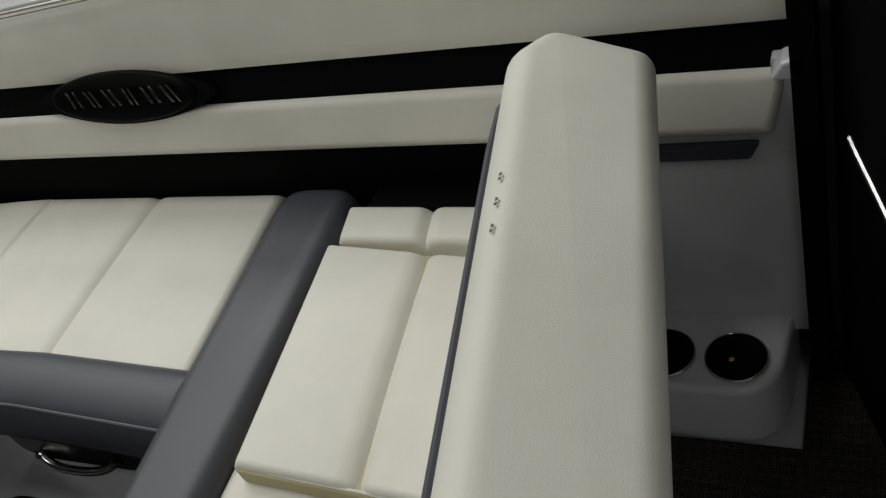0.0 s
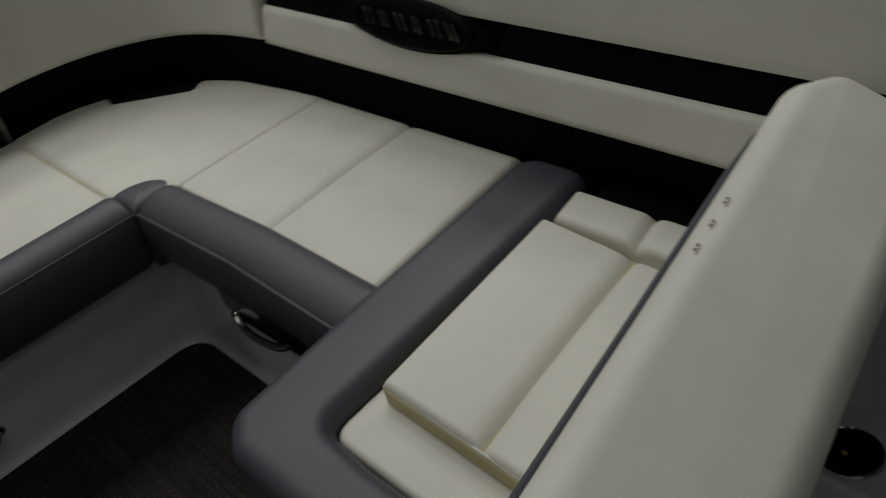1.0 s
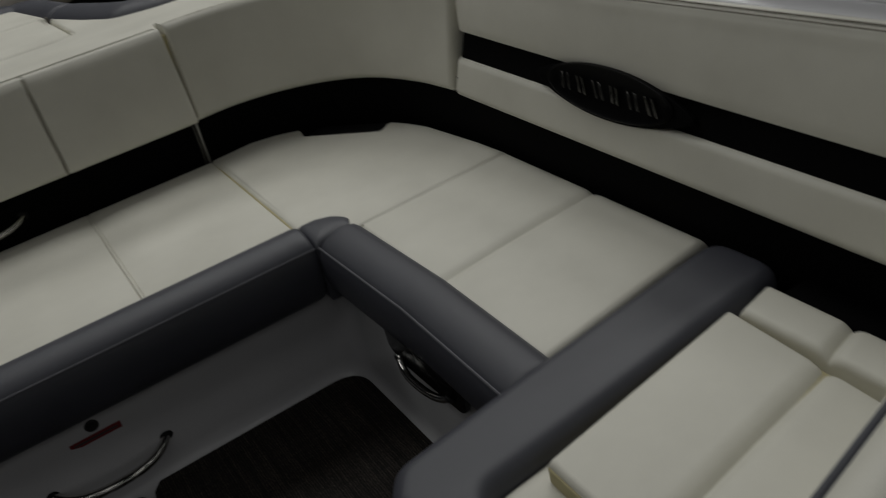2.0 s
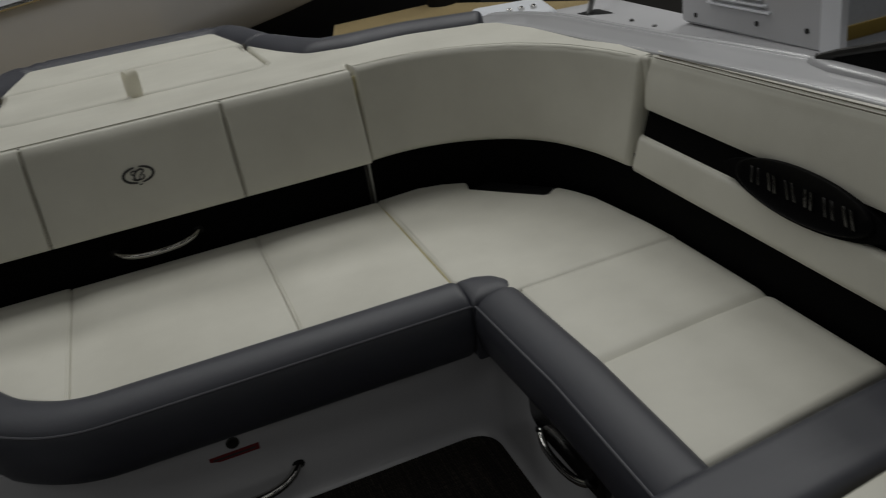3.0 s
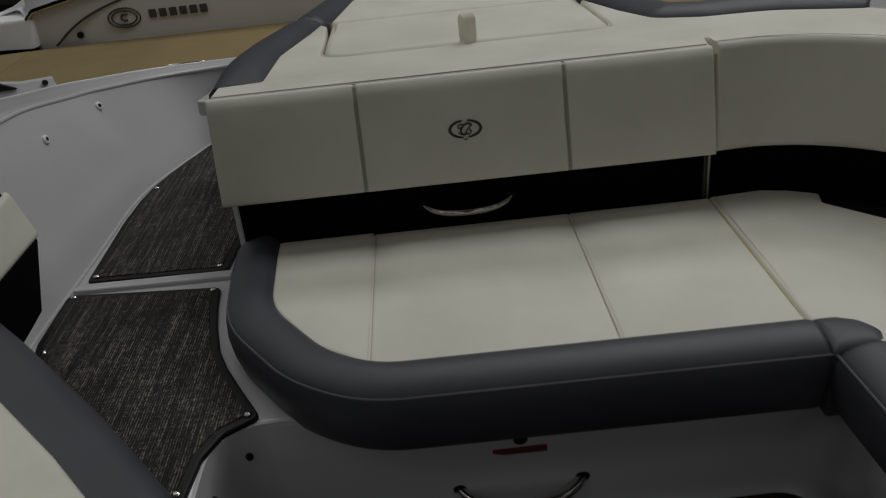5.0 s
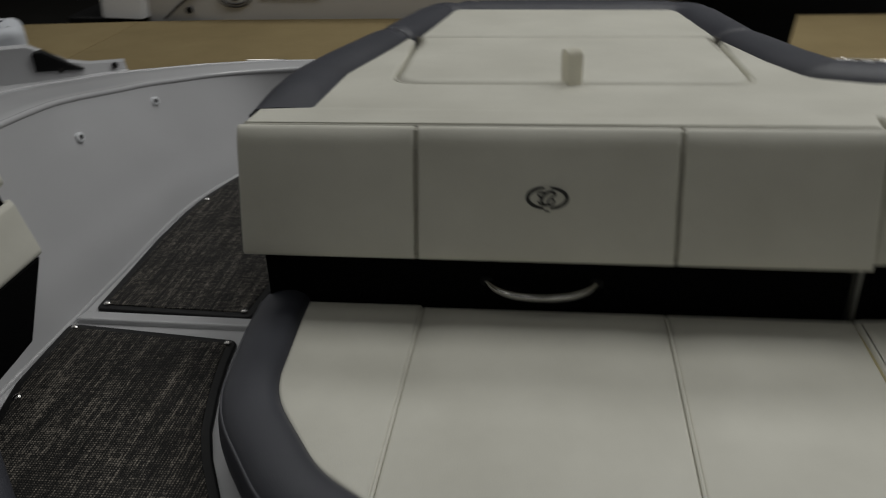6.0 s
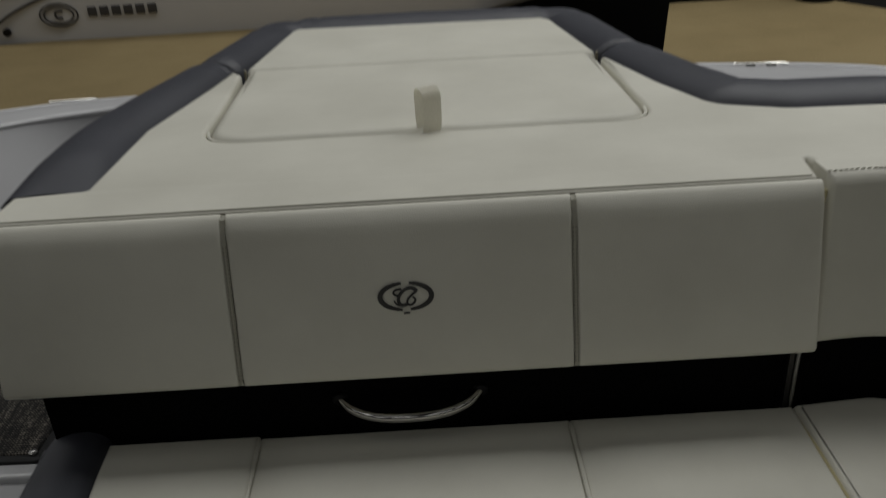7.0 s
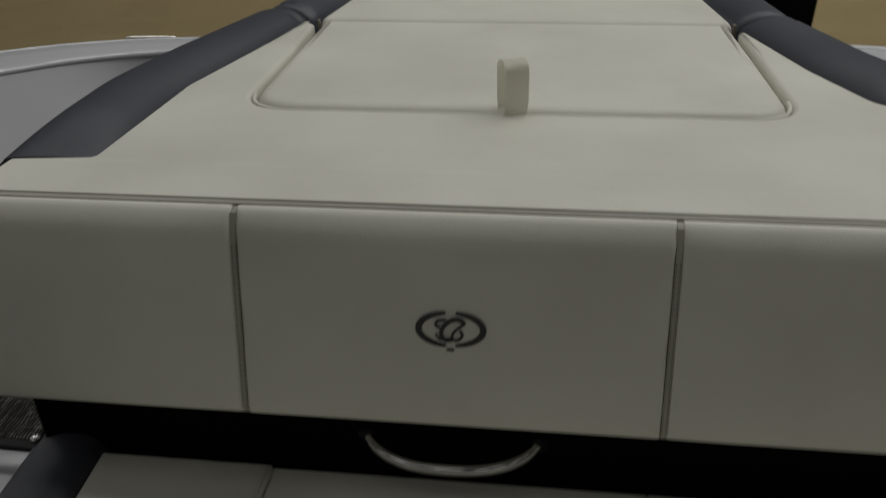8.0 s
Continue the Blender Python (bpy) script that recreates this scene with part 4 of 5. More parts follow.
def roll_panel(x0, x1):
    """A front panel of the backrest: it bulges, rolls over the top edge and is drawn in at its side seams."""
    profile = [(0.02, 0.536), (-0.040, 0.534), (-0.050, 0.538), (-0.0525, 0.546)]
    profile += [(-0.0525 + 0.0525 * k / 9 * 0.86, 0.546 + 0.190 * k / 9) for k in range(1, 10)]
    profile += [(-0.0045, 0.7485), (0.0005, 0.7580), (0.0060, 0.7645), (0.0105, 0.7680), (0.0148, 0.7688), (0.0172, 0.7665), (0.0176, 0.745)]
    r, span = 0.008, x1 - x0
    ends = [r * f for f in (0, 0.05, 0.15, 0.3, 0.5, 0.75, 1.0)]
    us = ends + [r + (span - 2 * r) * k / 12 for k in range(1, 12)] + [span - e for e in reversed(ends)]
    bm, grid = bmesh.new(), []
    for u in us:
        e = min(u, span - u)
        sink = 0.0022 * (1 - math.sqrt(max(0.0, 1 - (1 - min(e / r, 1.0)) ** 2)))
        col = []
        for y, z in profile:
            f = min(max((z - 0.536) / 0.232, 0.0), 1.0)
            out = 0.0065 * max(0.0, math.sin(math.pi * u / span)) ** 0.7 * max(0.0, math.sin(math.pi * f)) ** 0.8 - sink if 0 < f else -sink
            pucker = 0.0005 * math.exp(-e / 0.02) * math.sin(z * 240.0 + x0 * 90.0)
            lift = -0.35 * sink if z > 0.75 else 0.0
            col.append(bm.verts.new((x0 + u, y - (out + pucker) * (1.0 if y < 0.004 else 0.2), z + lift + out * 0.2 * (y < 0))))
        grid.append(col)
    for a, b in zip(grid, grid[1:]):
        for n in range(len(profile) - 1):
            bm.faces.new((a[n], b[n], b[n + 1], a[n + 1]))
    bm.faces.new(grid[0])
    bm.faces.new(list(reversed(grid[-1])))
    bmesh.ops.recalc_face_normals(bm, faces=bm.faces)
    return bm


for x0, x1 in ((-0.556, -0.2334), (-0.2266, 0.2266), (0.2334, 0.5590)):
    part("front_panel", roll_panel(x0, x1), CREAM, sunpad, smooth=70)
for sx in (-0.230, 0.230):
    strip = [(sx, -0.040, 0.5355), (sx, -0.0488, 0.5385), (sx, -0.0508, 0.547), (sx, -0.0285, 0.642), (sx, -0.0066, 0.734), (sx, -0.0020, 0.7485), (sx, 0.0060, 0.7645), (sx, 0.0150, 0.7675)]
    tape = loft([[(x + dx, y - 0.0010 + 0.0012 * (abs(dx) > 0.003), z) for dx in (-0.0030, -0.0023, 0.0, 0.0023, 0.0030)] for x, y, z in strip])
    bmesh.ops.solidify(tape, geom=tape.faces[:], thickness=0.003)
    bmesh.ops.recalc_face_normals(tape, faces=tape.faces)
    tape_part = part("seam_tape", tape, CREAMTAPE, sunpad, "cream tape sunk in the seam")
    for dx in (-0.0019, 0.0019):
        part("stitching", stitches([(sx + dx, -0.0511, 0.547), (sx + dx, -0.0288, 0.642), (sx + dx, -0.0069, 0.734)], up=0.0010, step=0.0060, length=0.0040, width=0.0011, across=(0, -0.97, 0.23)), CREAMTHREAD, tape_part, "row of fine stitches")
    # the shade deep in the seam groove is put into this strip's darker colour
    part("seam_backing", box(sx - 0.012, sx + 0.012, 0.0050, 0.0120, 0.545, 0.752, 0.001), CREAMTHREAD, sunpad, "backing behind the seam, coloured darker for the groove's shade")

TOP_Z = 0.770
part("crease", tube([(-0.552, 0.0198, 0.7662), (0.0, 0.0196, 0.7668), (0.556, 0.0198, 0.7662)], 0.0014, 6), THREAD, sunpad, "dark crease along the top edge")
part("stitching", tube([(-0.548, 0.0288, TOP_Z - 0.0011), (0.0, 0.0286, TOP_Z - 0.0008), (0.552, 0.0288, TOP_Z - 0.0011)], 0.0010, 6), CREAMTAPE, sunpad, "fine stitched line along the top edge")
wing = [(spline(CORNER_TOP, k / 12).x, spline(CORNER_TOP, k / 12).y + 0.004) for k in range(1, 12)]
wing = [(0.594, 0.026)] + wing + [(1.098, -0.498), (1.124, -0.498), (1.094, -0.25), (1.072, 0.0), (1.052, 0.18), (1.015, 0.235), (0.815, 0.335), (0.64, 0.352)]
top_front = [(-0.553, 0.0225), (0.560, 0.0225), (0.5735, 0.11)] + wing + [(0.540, 0.392), (0.485, 0.54), (0.4325, 0.765), (0.4135, 0.765), (0.4165, 0.60), (0.4200, 0.319), (-0.333, 0.321), (-0.340, 0.60), (-0.350, 0.80), (-0.372, 0.825), (-0.412, 0.60), (-0.447, 0.42), (-0.452, 0.137), (-0.553, 0.125)]
top_front = poly_round(top_front, [0.01, 0.01, 0.004] + [0.004] * len(wing) + [0.04, 0.1, 0.003, 0.003, 0.05, 0.076, 0.084, 0.05, 0.003, 0.003, 0.1, 0.1, 0.006, 0.01], 12)
part("top_panel", slab(top_front, 0.68, TOP_Z, r=0.009, rb=0, where=on_pad, steps=6), CREAM, sunpad)
lid_line = [(-0.338, 0.825), (-0.334, 0.60), (-0.327, 0.327), (0.414, 0.325), (0.4105, 0.60), (0.4060, 0.815)]
lid_line = poly_round(lid_line, [0.010, 0.05, 0.080, 0.072, 0.05, 0.010], 12)
part("lid", slab(lid_line, 0.69, TOP_Z + 0.004, r=0.022, rb=0, where=on_pad, steps=8), CREAM, sunpad, "cream vinyl lift-up lid")
seam = [q for q in inset(lid_line, -0.003) if q.y < 0.40]
part("piping", tube([(q.x, q.y, TOP_Z - 0.0042 + pad_z(q.y)) for q in seam], 0.0030, 8), CREAM, sunpad, "cream piping sunk round the lid")
for tx, ty in ((-0.3415, 0.803), (0.4105, 0.793)):
    part("tag", box(tx - 0.0022, tx + 0.0022, ty - 0.006, ty + 0.005, 0.690, 0.7405, 0.0008), THREAD, sunpad, "small brown tag in the seam")
part("rear_panel", slab(poly_round([(-0.343, 0.796), (0.411, 0.786), (0.370, 1.165), (0.352, 1.20), (-0.288, 1.235), (-0.300, 1.20)], [0.022, 0.022, 0.03, 0.02, 0.02, 0.03]), 0.68, TOP_Z + 0.0105, r=0.020, rb=0, where=on_pad, steps=8), CREAM, sunpad)

RIM = [(-0.010, 0.70), (-0.008, 0.760), (-0.002, 0.774), (0.012, 0.786), (0.030, 0.793), (0.050, 0.794), (0.070, 0.788), (0.086, 0.775), (0.096, 0.755), (0.099, 0.730), (0.096, 0.70)]


def rim_piece(points, radii, widths, taper=0.02, creases=(), tuck=None):
    """One length of the padded rim; widths: at its start, middle and end; creases: where along it the vinyl puckers, and how deep."""
    line = resample(curve_path(points, radii, 10), 0.007)
    total = sum((b - a).length for a, b in zip(line, line[1:]))
    bm, rings, run = bmesh.new(), [], 0.0
    for i, p in enumerate(line):
        if i:
            run += (p - line[i - 1]).length
        a, b = line[max(i - 3, 0)], line[min(i + 3, len(line) - 1)]
        m = (b - a).normalized()
        outward = Vector((-m.y, m.x))
        f = run / total
        wide = widths[0] + (widths[1] - widths[0]) * min(1, 2 * f) if f < 0.5 else widths[1] + (widths[2] - widths[1]) * (2 * f - 1)
        k = 1.0
        e = min(run if tuck is None else 9.0, total - run)
        if taper and e < taper:
            k = 0.80 + 0.20 * math.sqrt(1 - (1 - e / taper) ** 2)
        ring = []
        for n, (u, z) in enumerate(RIM):
            fold = sum(depth * math.exp(-((run - at - slant * (u - 0.045)) / 0.0085) ** 2) for at, depth, slant in creases)
            kk = k * (1 - fold)
            u2, z2 = 0.045 + (u - 0.045) * kk, 0.735 + (z - 0.735) * kk
            if tuck and run < tuck and z2 > 0.764:
                z2 = 0.764 + (z2 - 0.764) * (0.22 + 0.78 * (1 - (1 - run / tuck) ** 1.4))
            q = p + outward * (u2 * wide)
            ring.append(bm.verts.new((q.x, q.y, z2 + pad_z(p.y))))
        rings.append(ring)
    count = len(RIM)
    for lo, hi in zip(rings, rings[1:]):
        for n in range(count):
            bm.faces.new((lo[n], hi[n], hi[(n + 1) % count], lo[(n + 1) % count]))
    bm.faces.new(rings[0])
    bm.faces.new(list(reversed(rings[-1])))
    bmesh.ops.recalc_face_normals(bm, faces=bm.faces)
    part("rim_bolster", bm, GREY, sunpad, "plump grey vinyl rim bolster", smooth=60)


rim_piece([(-0.450, 0.130), (-0.455, 0.37), (-0.427, 0.55), (-0.373, 0.834)], [0.4, 0.4], (1.30, 1.28, 1.12), creases=((0.690, 0.05, 0.3),), tuck=0.13)
rim_piece([(-0.370, 0.836), (-0.288, 1.215), (0.358, 1.180), (0.4205, 0.797)], [0.045, 0.045], (1.10, 1.55, 1.15), taper=0.024,
          creases=((0.022, 0.05, 0.2), (0.365, 0.06, -0.3), (0.395, 0.10, 0.0), (0.425, 0.07, 0.35), (0.97, 0.05, -0.5), (1.005, 0.07, -0.2), (1.035, 0.06, 0.25), (1.40, 0.04, 0.2)))
rim_piece([(0.419, 0.793), (0.479, 0.542), (0.533, 0.384), (0.642, 0.336), (0.815, 0.326), (1.012, 0.224)], [0.3, 0.07, 0.08, 0.2], (1.20, 1.35, 1.35), creases=((0.02, 0.05, 0.4),))

strap = thing("pull_strap", "cream webbing pull strap looped upright on the lid", "strap", (0.046, 0.335, 0.755))
turn_strap = Matrix.Rotation(radians(22), 4, "Z")
loop = [Vector((0, 0.013, 0.0)), Vector((0, 0.0175, 0.016))]
for k in range(15):
    a = math.pi * k / 14
    loop.append(Vector((0, 0.0185 * math.cos(a), 0.057 + 0.016 * math.sin(a))))
loop += [Vector((0, -0.0175, 0.016)), Vector((0, -0.012, 0.0))]
rows = []
for p in loop:
    rows.append([tuple(turn_strap @ (p + Vector((dx, 0, 0))) + Vector((0.046, 0.330, 0.7545))) for dx in (-0.0160, 0.0, 0.0160)])
web = loft(rows)
bmesh.ops.solidify(web, geom=web.faces[:], thickness=0.0022)
bmesh.ops.recalc_face_normals(web, faces=web.faces)
part("webbing", web, WEBBING, strap)

# embroidered crest on the middle panel, as a wreath and a knot of strokes
crest = thing("embroidered_crest", "dark embroidered oval wreath on the cream backrest", "embroidery", (0.002, -0.025, 0.67))


def on_face(x, h, lift):
    """A spot on the front of the main backrest."""
    d = Vector((0.0, 0.052, 0.233)).normalized()
    n = Vector((0.0, -d.z, d.y))
    return Vector((x, -0.052, 0.535)) + d * (h - 0.0165) + n * (lift + 0.0084)


for a0, a1 in ((99, 261), (-81, 81)):
    bm = bmesh.new()
    ring_lo, ring_hi = [], []
    steps = 44
    for k in range(steps + 1):
        f = k / steps
        a = radians(a0 + (a1 - a0) * f)
        wide = 0.0038 * (0.35 + 0.65 * math.sin(math.pi * min(max(f, 0.02), 0.98)) ** 0.5) * (0.86 + 0.14 * math.cos(k * 2.6))
        c = Vector((0.003 + 0.0342 * math.cos(a), 0.1385 + 0.0186 * math.sin(a)))
        o = Vector((math.cos(a) * 0.0186, math.sin(a) * 0.0330)).normalized()
        p, q = c - o * wide, c + o * wide
        ring_lo.append((bm.verts.new(on_face(p.x, p.y, -0.001)), bm.verts.new(on_face(q.x, q.y, -0.001))))
        ring_hi.append((bm.verts.new(on_face(p.x, p.y, 0.0008)), bm.verts.new(on_face(c.x, c.y, 0.0016)), bm.verts.new(on_face(q.x, q.y, 0.0008))))
    for k in range(steps):
        for m in (0, 1):
            bm.faces.new((ring_hi[k][m], ring_hi[k + 1][m], ring_hi[k + 1][m + 1], ring_hi[k][m + 1]))
        bm.faces.new((ring_lo[k][0], ring_lo[k + 1][0], ring_hi[k + 1][0], ring_hi[k][0]))
        bm.faces.new((ring_lo[k][1], ring_lo[k + 1][1], ring_hi[k + 1][2], ring_hi[k][2]))
    bmesh.ops.recalc_face_normals(bm, faces=bm.faces)
    part("wreath_branch", bm, EMBROIDERY, crest)
KNOT = (
    (0.0024, [(0.0176, 0.1451), (0.0122, 0.1506), (0.0027, 0.1490), (-0.0052, 0.1416), (-0.0078, 0.1323), (-0.0033, 0.1256), (0.0043, 0.1272)]),
    (0.0014, [(-0.0021, 0.1490), (-0.0116, 0.1483), (-0.0138, 0.1424), (-0.0071, 0.1397)]),
    (0.0015, [(0.0176, 0.1451), (0.0106, 0.1401), (0.0043, 0.1334), (0.0049, 0.1260), (0.0122, 0.1268), (0.0163, 0.1334), (0.0122, 0.1373)]),
    (0.0012, [(-0.0129, 0.1330), (-0.0097, 0.1276), (-0.0040, 0.1256)]),
)
for thick, line in KNOT:
    part("stroke", tube([on_face(x, h, 0.0005) for x, h in line], thick, 6, smooth=2), EMBROIDERY, crest)
part("stroke", tube([on_face(x, h, 0.0005) for x, h in [(-0.001, 0.1150), (0.003, 0.1156), (0.007, 0.1150)]], 0.0013, 6, smooth=2), EMBROIDERY, crest)


# ---- handles and small fittings ----
def pull_handle(name, ends, out, bow, radius, label, flat=0.45):
    """A bowed chrome grab handle between two ends, standing off by bow."""
    a, b, o = Vector(ends[0]), Vector(ends[1]), Vector(out)
    h = thing(name, label, "grab handle", tuple(a.lerp(b, 0.5)))
    pts = [a.lerp(b, k / 16) + o * bow * (1 - abs(k / 8 - 1) ** 2.6) ** 0.72 for k in range(17)]
    part("bar", tube(pts, radius, 14, smooth=1), CHROME, h, "polished chrome bar")
    for p in (a, b):
        q = lathe([(radius * 1.5, 0.0), (radius * 1.5, 0.004), (radius * 1.05, 0.008)], (0, 0, 0), 16)
        q.transform(Matrix.Translation(p) @ o.to_track_quat("Z", "Y").to_matrix().to_4x4())
        part("foot", q, RUBBER, h, "dark foot")
    return h


pull_handle("grab_handle", ((-0.107, 0.006, 0.466), (0.099, 0.006, 0.468)), (0, -1, -0.30), 0.040, 0.0078, "bowed chrome grab handle on the black band")
pull_handle("grab_handle", ((-0.092, -0.536, 0.090), (0.152, -0.536, 0.090)), (0, -1, -0.42), 0.046, 0.0100, "chrome grab handle on the pale bench base")
solo("handle_plate", slab(poly_round([(-1.10, 0.214), (-0.87, 0.204), (-0.815, 0.222), (-0.815, 0.272), (-1.10, 0.272)], [0.03, 0.04, 0.025, 0.005, 0.005]), 0.594, 0.6105, r=0.004, where=lambda y, z, x: (1.2045 - x, y, z)), GLOSSBLACK, "dark plate behind a chrome handle on the seat base", "plate")
pull_handle("grab_handle", ((0.592, -0.868, 0.224), (0.592, -1.06, 0.240)), (-1, 0, -0.9), 0.016, 0.0078, "chrome grab handle under the grey side bolster")

red = thing("warning_label", "small dark red label on the pale bench base", "label", (0.032, -0.539, 0.17))
part("sticker", box(-0.021, 0.085, -0.5395, -0.535, 0.164, 0.181, 0.0008), RED, red)
part("print_bar", box(-0.013, 0.077, -0.5402, -0.5390, 0.170, 0.1745, 0.0003), BADGE, red, "unreadable print bar")
lock = thing("round_latch", "small round dark latch above a red label", "latch", (0.034, -0.54, 0.20))
q = lathe([(0.0145, 0), (0.0145, 0.004), (0.011, 0.007), (0.006, 0.006)], (0, 0, 0), 20)
q.transform(Matrix.Translation((0.034, -0.535, 0.2)) @ Matrix.Rotation(radians(90), 4, "X"))
part("body", q, PEWTER, lock)


def wall_fitting(name, p, out, radius, material, label, category, group):
    o = Vector(out)
    q = lathe([(radius, -0.006), (radius, 0.0015), (radius * 0.8, 0.0035), (radius * 0.52, 0.0035), (radius * 0.48, 0.001)], (0, 0, 0), 18)
    q.transform(Matrix.Translation(p) @ o.to_track_quat("Z", "Y").to_matrix().to_4x4())
    t = thing(name, label, category, p, group)
    part("collar", q, material, t)
    c = lathe([(radius * 0.46, -0.002), (radius * 0.46, 0.0024), (radius * 0.2, 0.0034)], (0, 0, 0), 12)
    c.transform(Matrix.Translation(p) @ o.to_track_quat("Z", "Y").to_matrix().to_4x4())
    part("core", c, RUBBER, t, "dark core")


wall_fitting("snap_stud", (-1.072, 0.757, 0.578), (0.86, -0.38, 0.34), 0.0125, WHITE, "pale ringed snap stud on the hull side", "snap stud", "studs on the hull side")
wall_fitting("snap_stud", (-1.093, 0.390, 0.604), (0.94, -0.10, 0.32), 0.0125, WHITE, "pale ringed snap stud on the hull side", "snap stud", "studs on the hull side")
wall_fitting("base_screw", (-0.477, -0.556, 0.241), (0.60, -0.80, 0), 0.007, RUBBER, "dark screw cap in the pale step riser", "screw", "screws in the step riser")
wall_fitting("base_screw", (-0.528, -0.650, 0.229), (0.90, -0.43, 0), 0.007, RUBBER, "dark screw cap in the pale step riser", "screw", "screws in the step riser")


def cleat(x, y, z, turn):
    c = thing("mooring_cleat", "low chrome mooring cleat on the gunwale", "cleat", (x, y, z), "cleats on the gunwale")
    m = Matrix.Translation((x, y, z)) @ Matrix.Rotation(radians(turn), 4, "Z")
    part("horn", moved(tube([(-0.066, 0, 0.010), (-0.05, 0, 0.011), (0.05, 0, 0.011), (0.066, 0, 0.010)], 0.003, 8, smooth=1), m), CHROME, c)
    for dx in (-0.025, 0.025):
        part("foot", moved(box(dx - 0.012, dx + 0.012, -0.008, 0.008, -0.022, 0.008, 0.002), m), CHROME, c)


cleat(-0.925, 1.290, 0.541, 3)
cleat(0.883, 1.085, 0.594, -10)


# ---- starboard seat and side upholstery ----
star = thing("helm_seat", "cream seat cushion with a broad dark grey bolster rim", "seat", (-0.75, -1.0, 0.30))
rim_out = curve_path([(-1.06, -0.212), (-0.90, -0.382), (-0.675, -0.642), (-0.505, -0.858), (-0.418, -1.05), (-0.41, -1.9)], [0.2, 0.4, 0.2, 0.15])
star_outline = [(p.x, p.y) for p in reversed(rim_out)] + [(-1.06, -1.9)]
part("bolster", slab(star_outline, 0.30, 0.462, r=0.045, rb=0.01, steps=6), GREY, star, "broad dark grey vinyl bolster")
rim_in = curve_path([(-1.06, -0.40), (-0.90, -0.560), (-0.70, -0.780), (-0.565, -0.945), (-0.52, -1.1), (-0.52, -1.9)], [0.2, 0.3, 0.2, 0.15])
part("seat_panel", slab([(p.x, p.y) for p in reversed(rim_in)] + [(-1.06, -1.9)], 0.40, 0.474, r=0.014, crown=0.004), CREAM, star)

star_side = thing("padded_coaming", "cream vinyl hull-side backrest end with black panel below", "backrest", (-1.05, -0.6, 0.5))


def cut_back(place, skew):
    """The same panel with its aft end cut on the slant through its thickness."""
    return lambda u, v, w: place(u + skew * (w / 0.05) * (1 - u / 1.95), v, w)


part("upper_panel", pad(cut_back(along_side(0.062, 0.628, 0.768, -1), 0.01), 1.9, 0.140, 0.05, r=0.016, nu=20, nv=4), CREAM, star_side)
part("lower_panel", pad(cut_back(along_side(0.052, 0.480, 0.602, -1), 0.008), 1.9, 0.120, 0.05, r=0.014, nu=20, nv=4), CREAM, star_side)
part("stripe", pad(along_side(0.028, 0.590, 0.64, -1, thick=0.03, sink=0.012), 1.9, 0.045, 0.03, r=0.004, nu=20, nv=3), BLACK, star_side, "recessed black vinyl stripe")
kick = slab([(-1.9, 0.304), (-0.086, 0.304), (0.026, 0.478), (-0.04, 0.4795), (-1.9, 0.4795)], -1.070, -1.020, r=0.004, where=lambda y, z, x: (x, y, z))
bmesh.ops.recalc_face_normals(kick, faces=kick.faces)
part("kick_panel", kick, BLACK, star_side, "black panel under the backrest")

# ---- console ahead: cup tray, hull liner and dark bulkhead ----
tray = thing("cup_tray", "pale moulded tray with two round cup holders", "cup holder tray", (0.98, -1.95, 0.0))
part("body", slab(poly_round([(0.915, -1.78), (0.909, -2.038), (1.10, -2.052), (1.10, -1.78)], [0.01, 0.085, 0.01, 0.01], 12), -0.006, 0.125, r=0.012), GELCOAT, tray)
for cx, cy in ((0.974, -1.974), (0.974, -1.868)):
    cup = part("cup_holder", lathe([(0.030, 0.120), (0.045, 0.127), (0.047, 0.1295), (0.043, 0.1315), (0.040, 0.128), (0.036, 0.1265)], (cx, cy, 0), 28), BADGEBLACK, tray, "black round cup holder")
    part("drain", lathe([(0.0042, 0.0), (0.0042, 0.0012), (0.002, 0.0018)], (cx - 0.004, cy + 0.006, 0.1265), 12), BRASS, cup, "small brass drain")
    part("ring", tube([(cx + 0.0455 * math.cos(2 * math.pi * k / 28), cy + 0.0455 * math.sin(2 * math.pi * k / 28), 0.1295) for k in range(29)], 0.0016, 6), CHROME, cup, "thin bright rim")
solo("wall_liner", box(1.062, 1.10, -2.076, -1.60, 0.09, 0.50, 0.006), GELCOAT, "pale moulded hull liner under the side backrest", "liner", "structure")
solo("trim_slot", slab(poly_round([(-2.028, 0.474), (-2.014, 0.446), (-1.87, 0.446), (-1.87, 0.474)], [0.004, 0.008, 0.004, 0.004]), 1.055, 1.0645, r=0.001, where=lambda y, z, x: (2.1195 - x, y, z)), GREY, "dark slot under the side backrest", "slot", "structure")
solo("trim_post", box(1.0585, 1.10, -2.079, -2.048, 0.45, 0.596, 0.004), GELCOAT, "pale moulded end of the hull liner beside the backrest", "liner", "structure")
solo("trim_bracket", slab(poly_round([(-2.086, 0.578), (-2.048, 0.584), (-2.062, 0.606), (-2.092, 0.618)], 0.005), 1.030, 1.066, r=0.005, where=lambda y, z, x: (2.096 - x, y, z)), GELCOAT, "pale moulded bracket at the stripe's end", "bracket", "structure")
solo("trim_liner", box(1.03, 1.10, -2.10, -2.072, 0.0, 0.72, 0.010), BLACK, "black end of the hull liner", "liner", "structure")
STRIP = [(1.017, -2.133, 0.505), (0.993, -2.143, 0.494), (0.955, -2.158, 0.484), (0.9, -2.180, 0.466), (0.83, -2.208, 0.443)]
bulk = thing("console_bulkhead", "black console bulkhead with a thin bright edge strip", "console", (0.98, -2.15, 0.0))
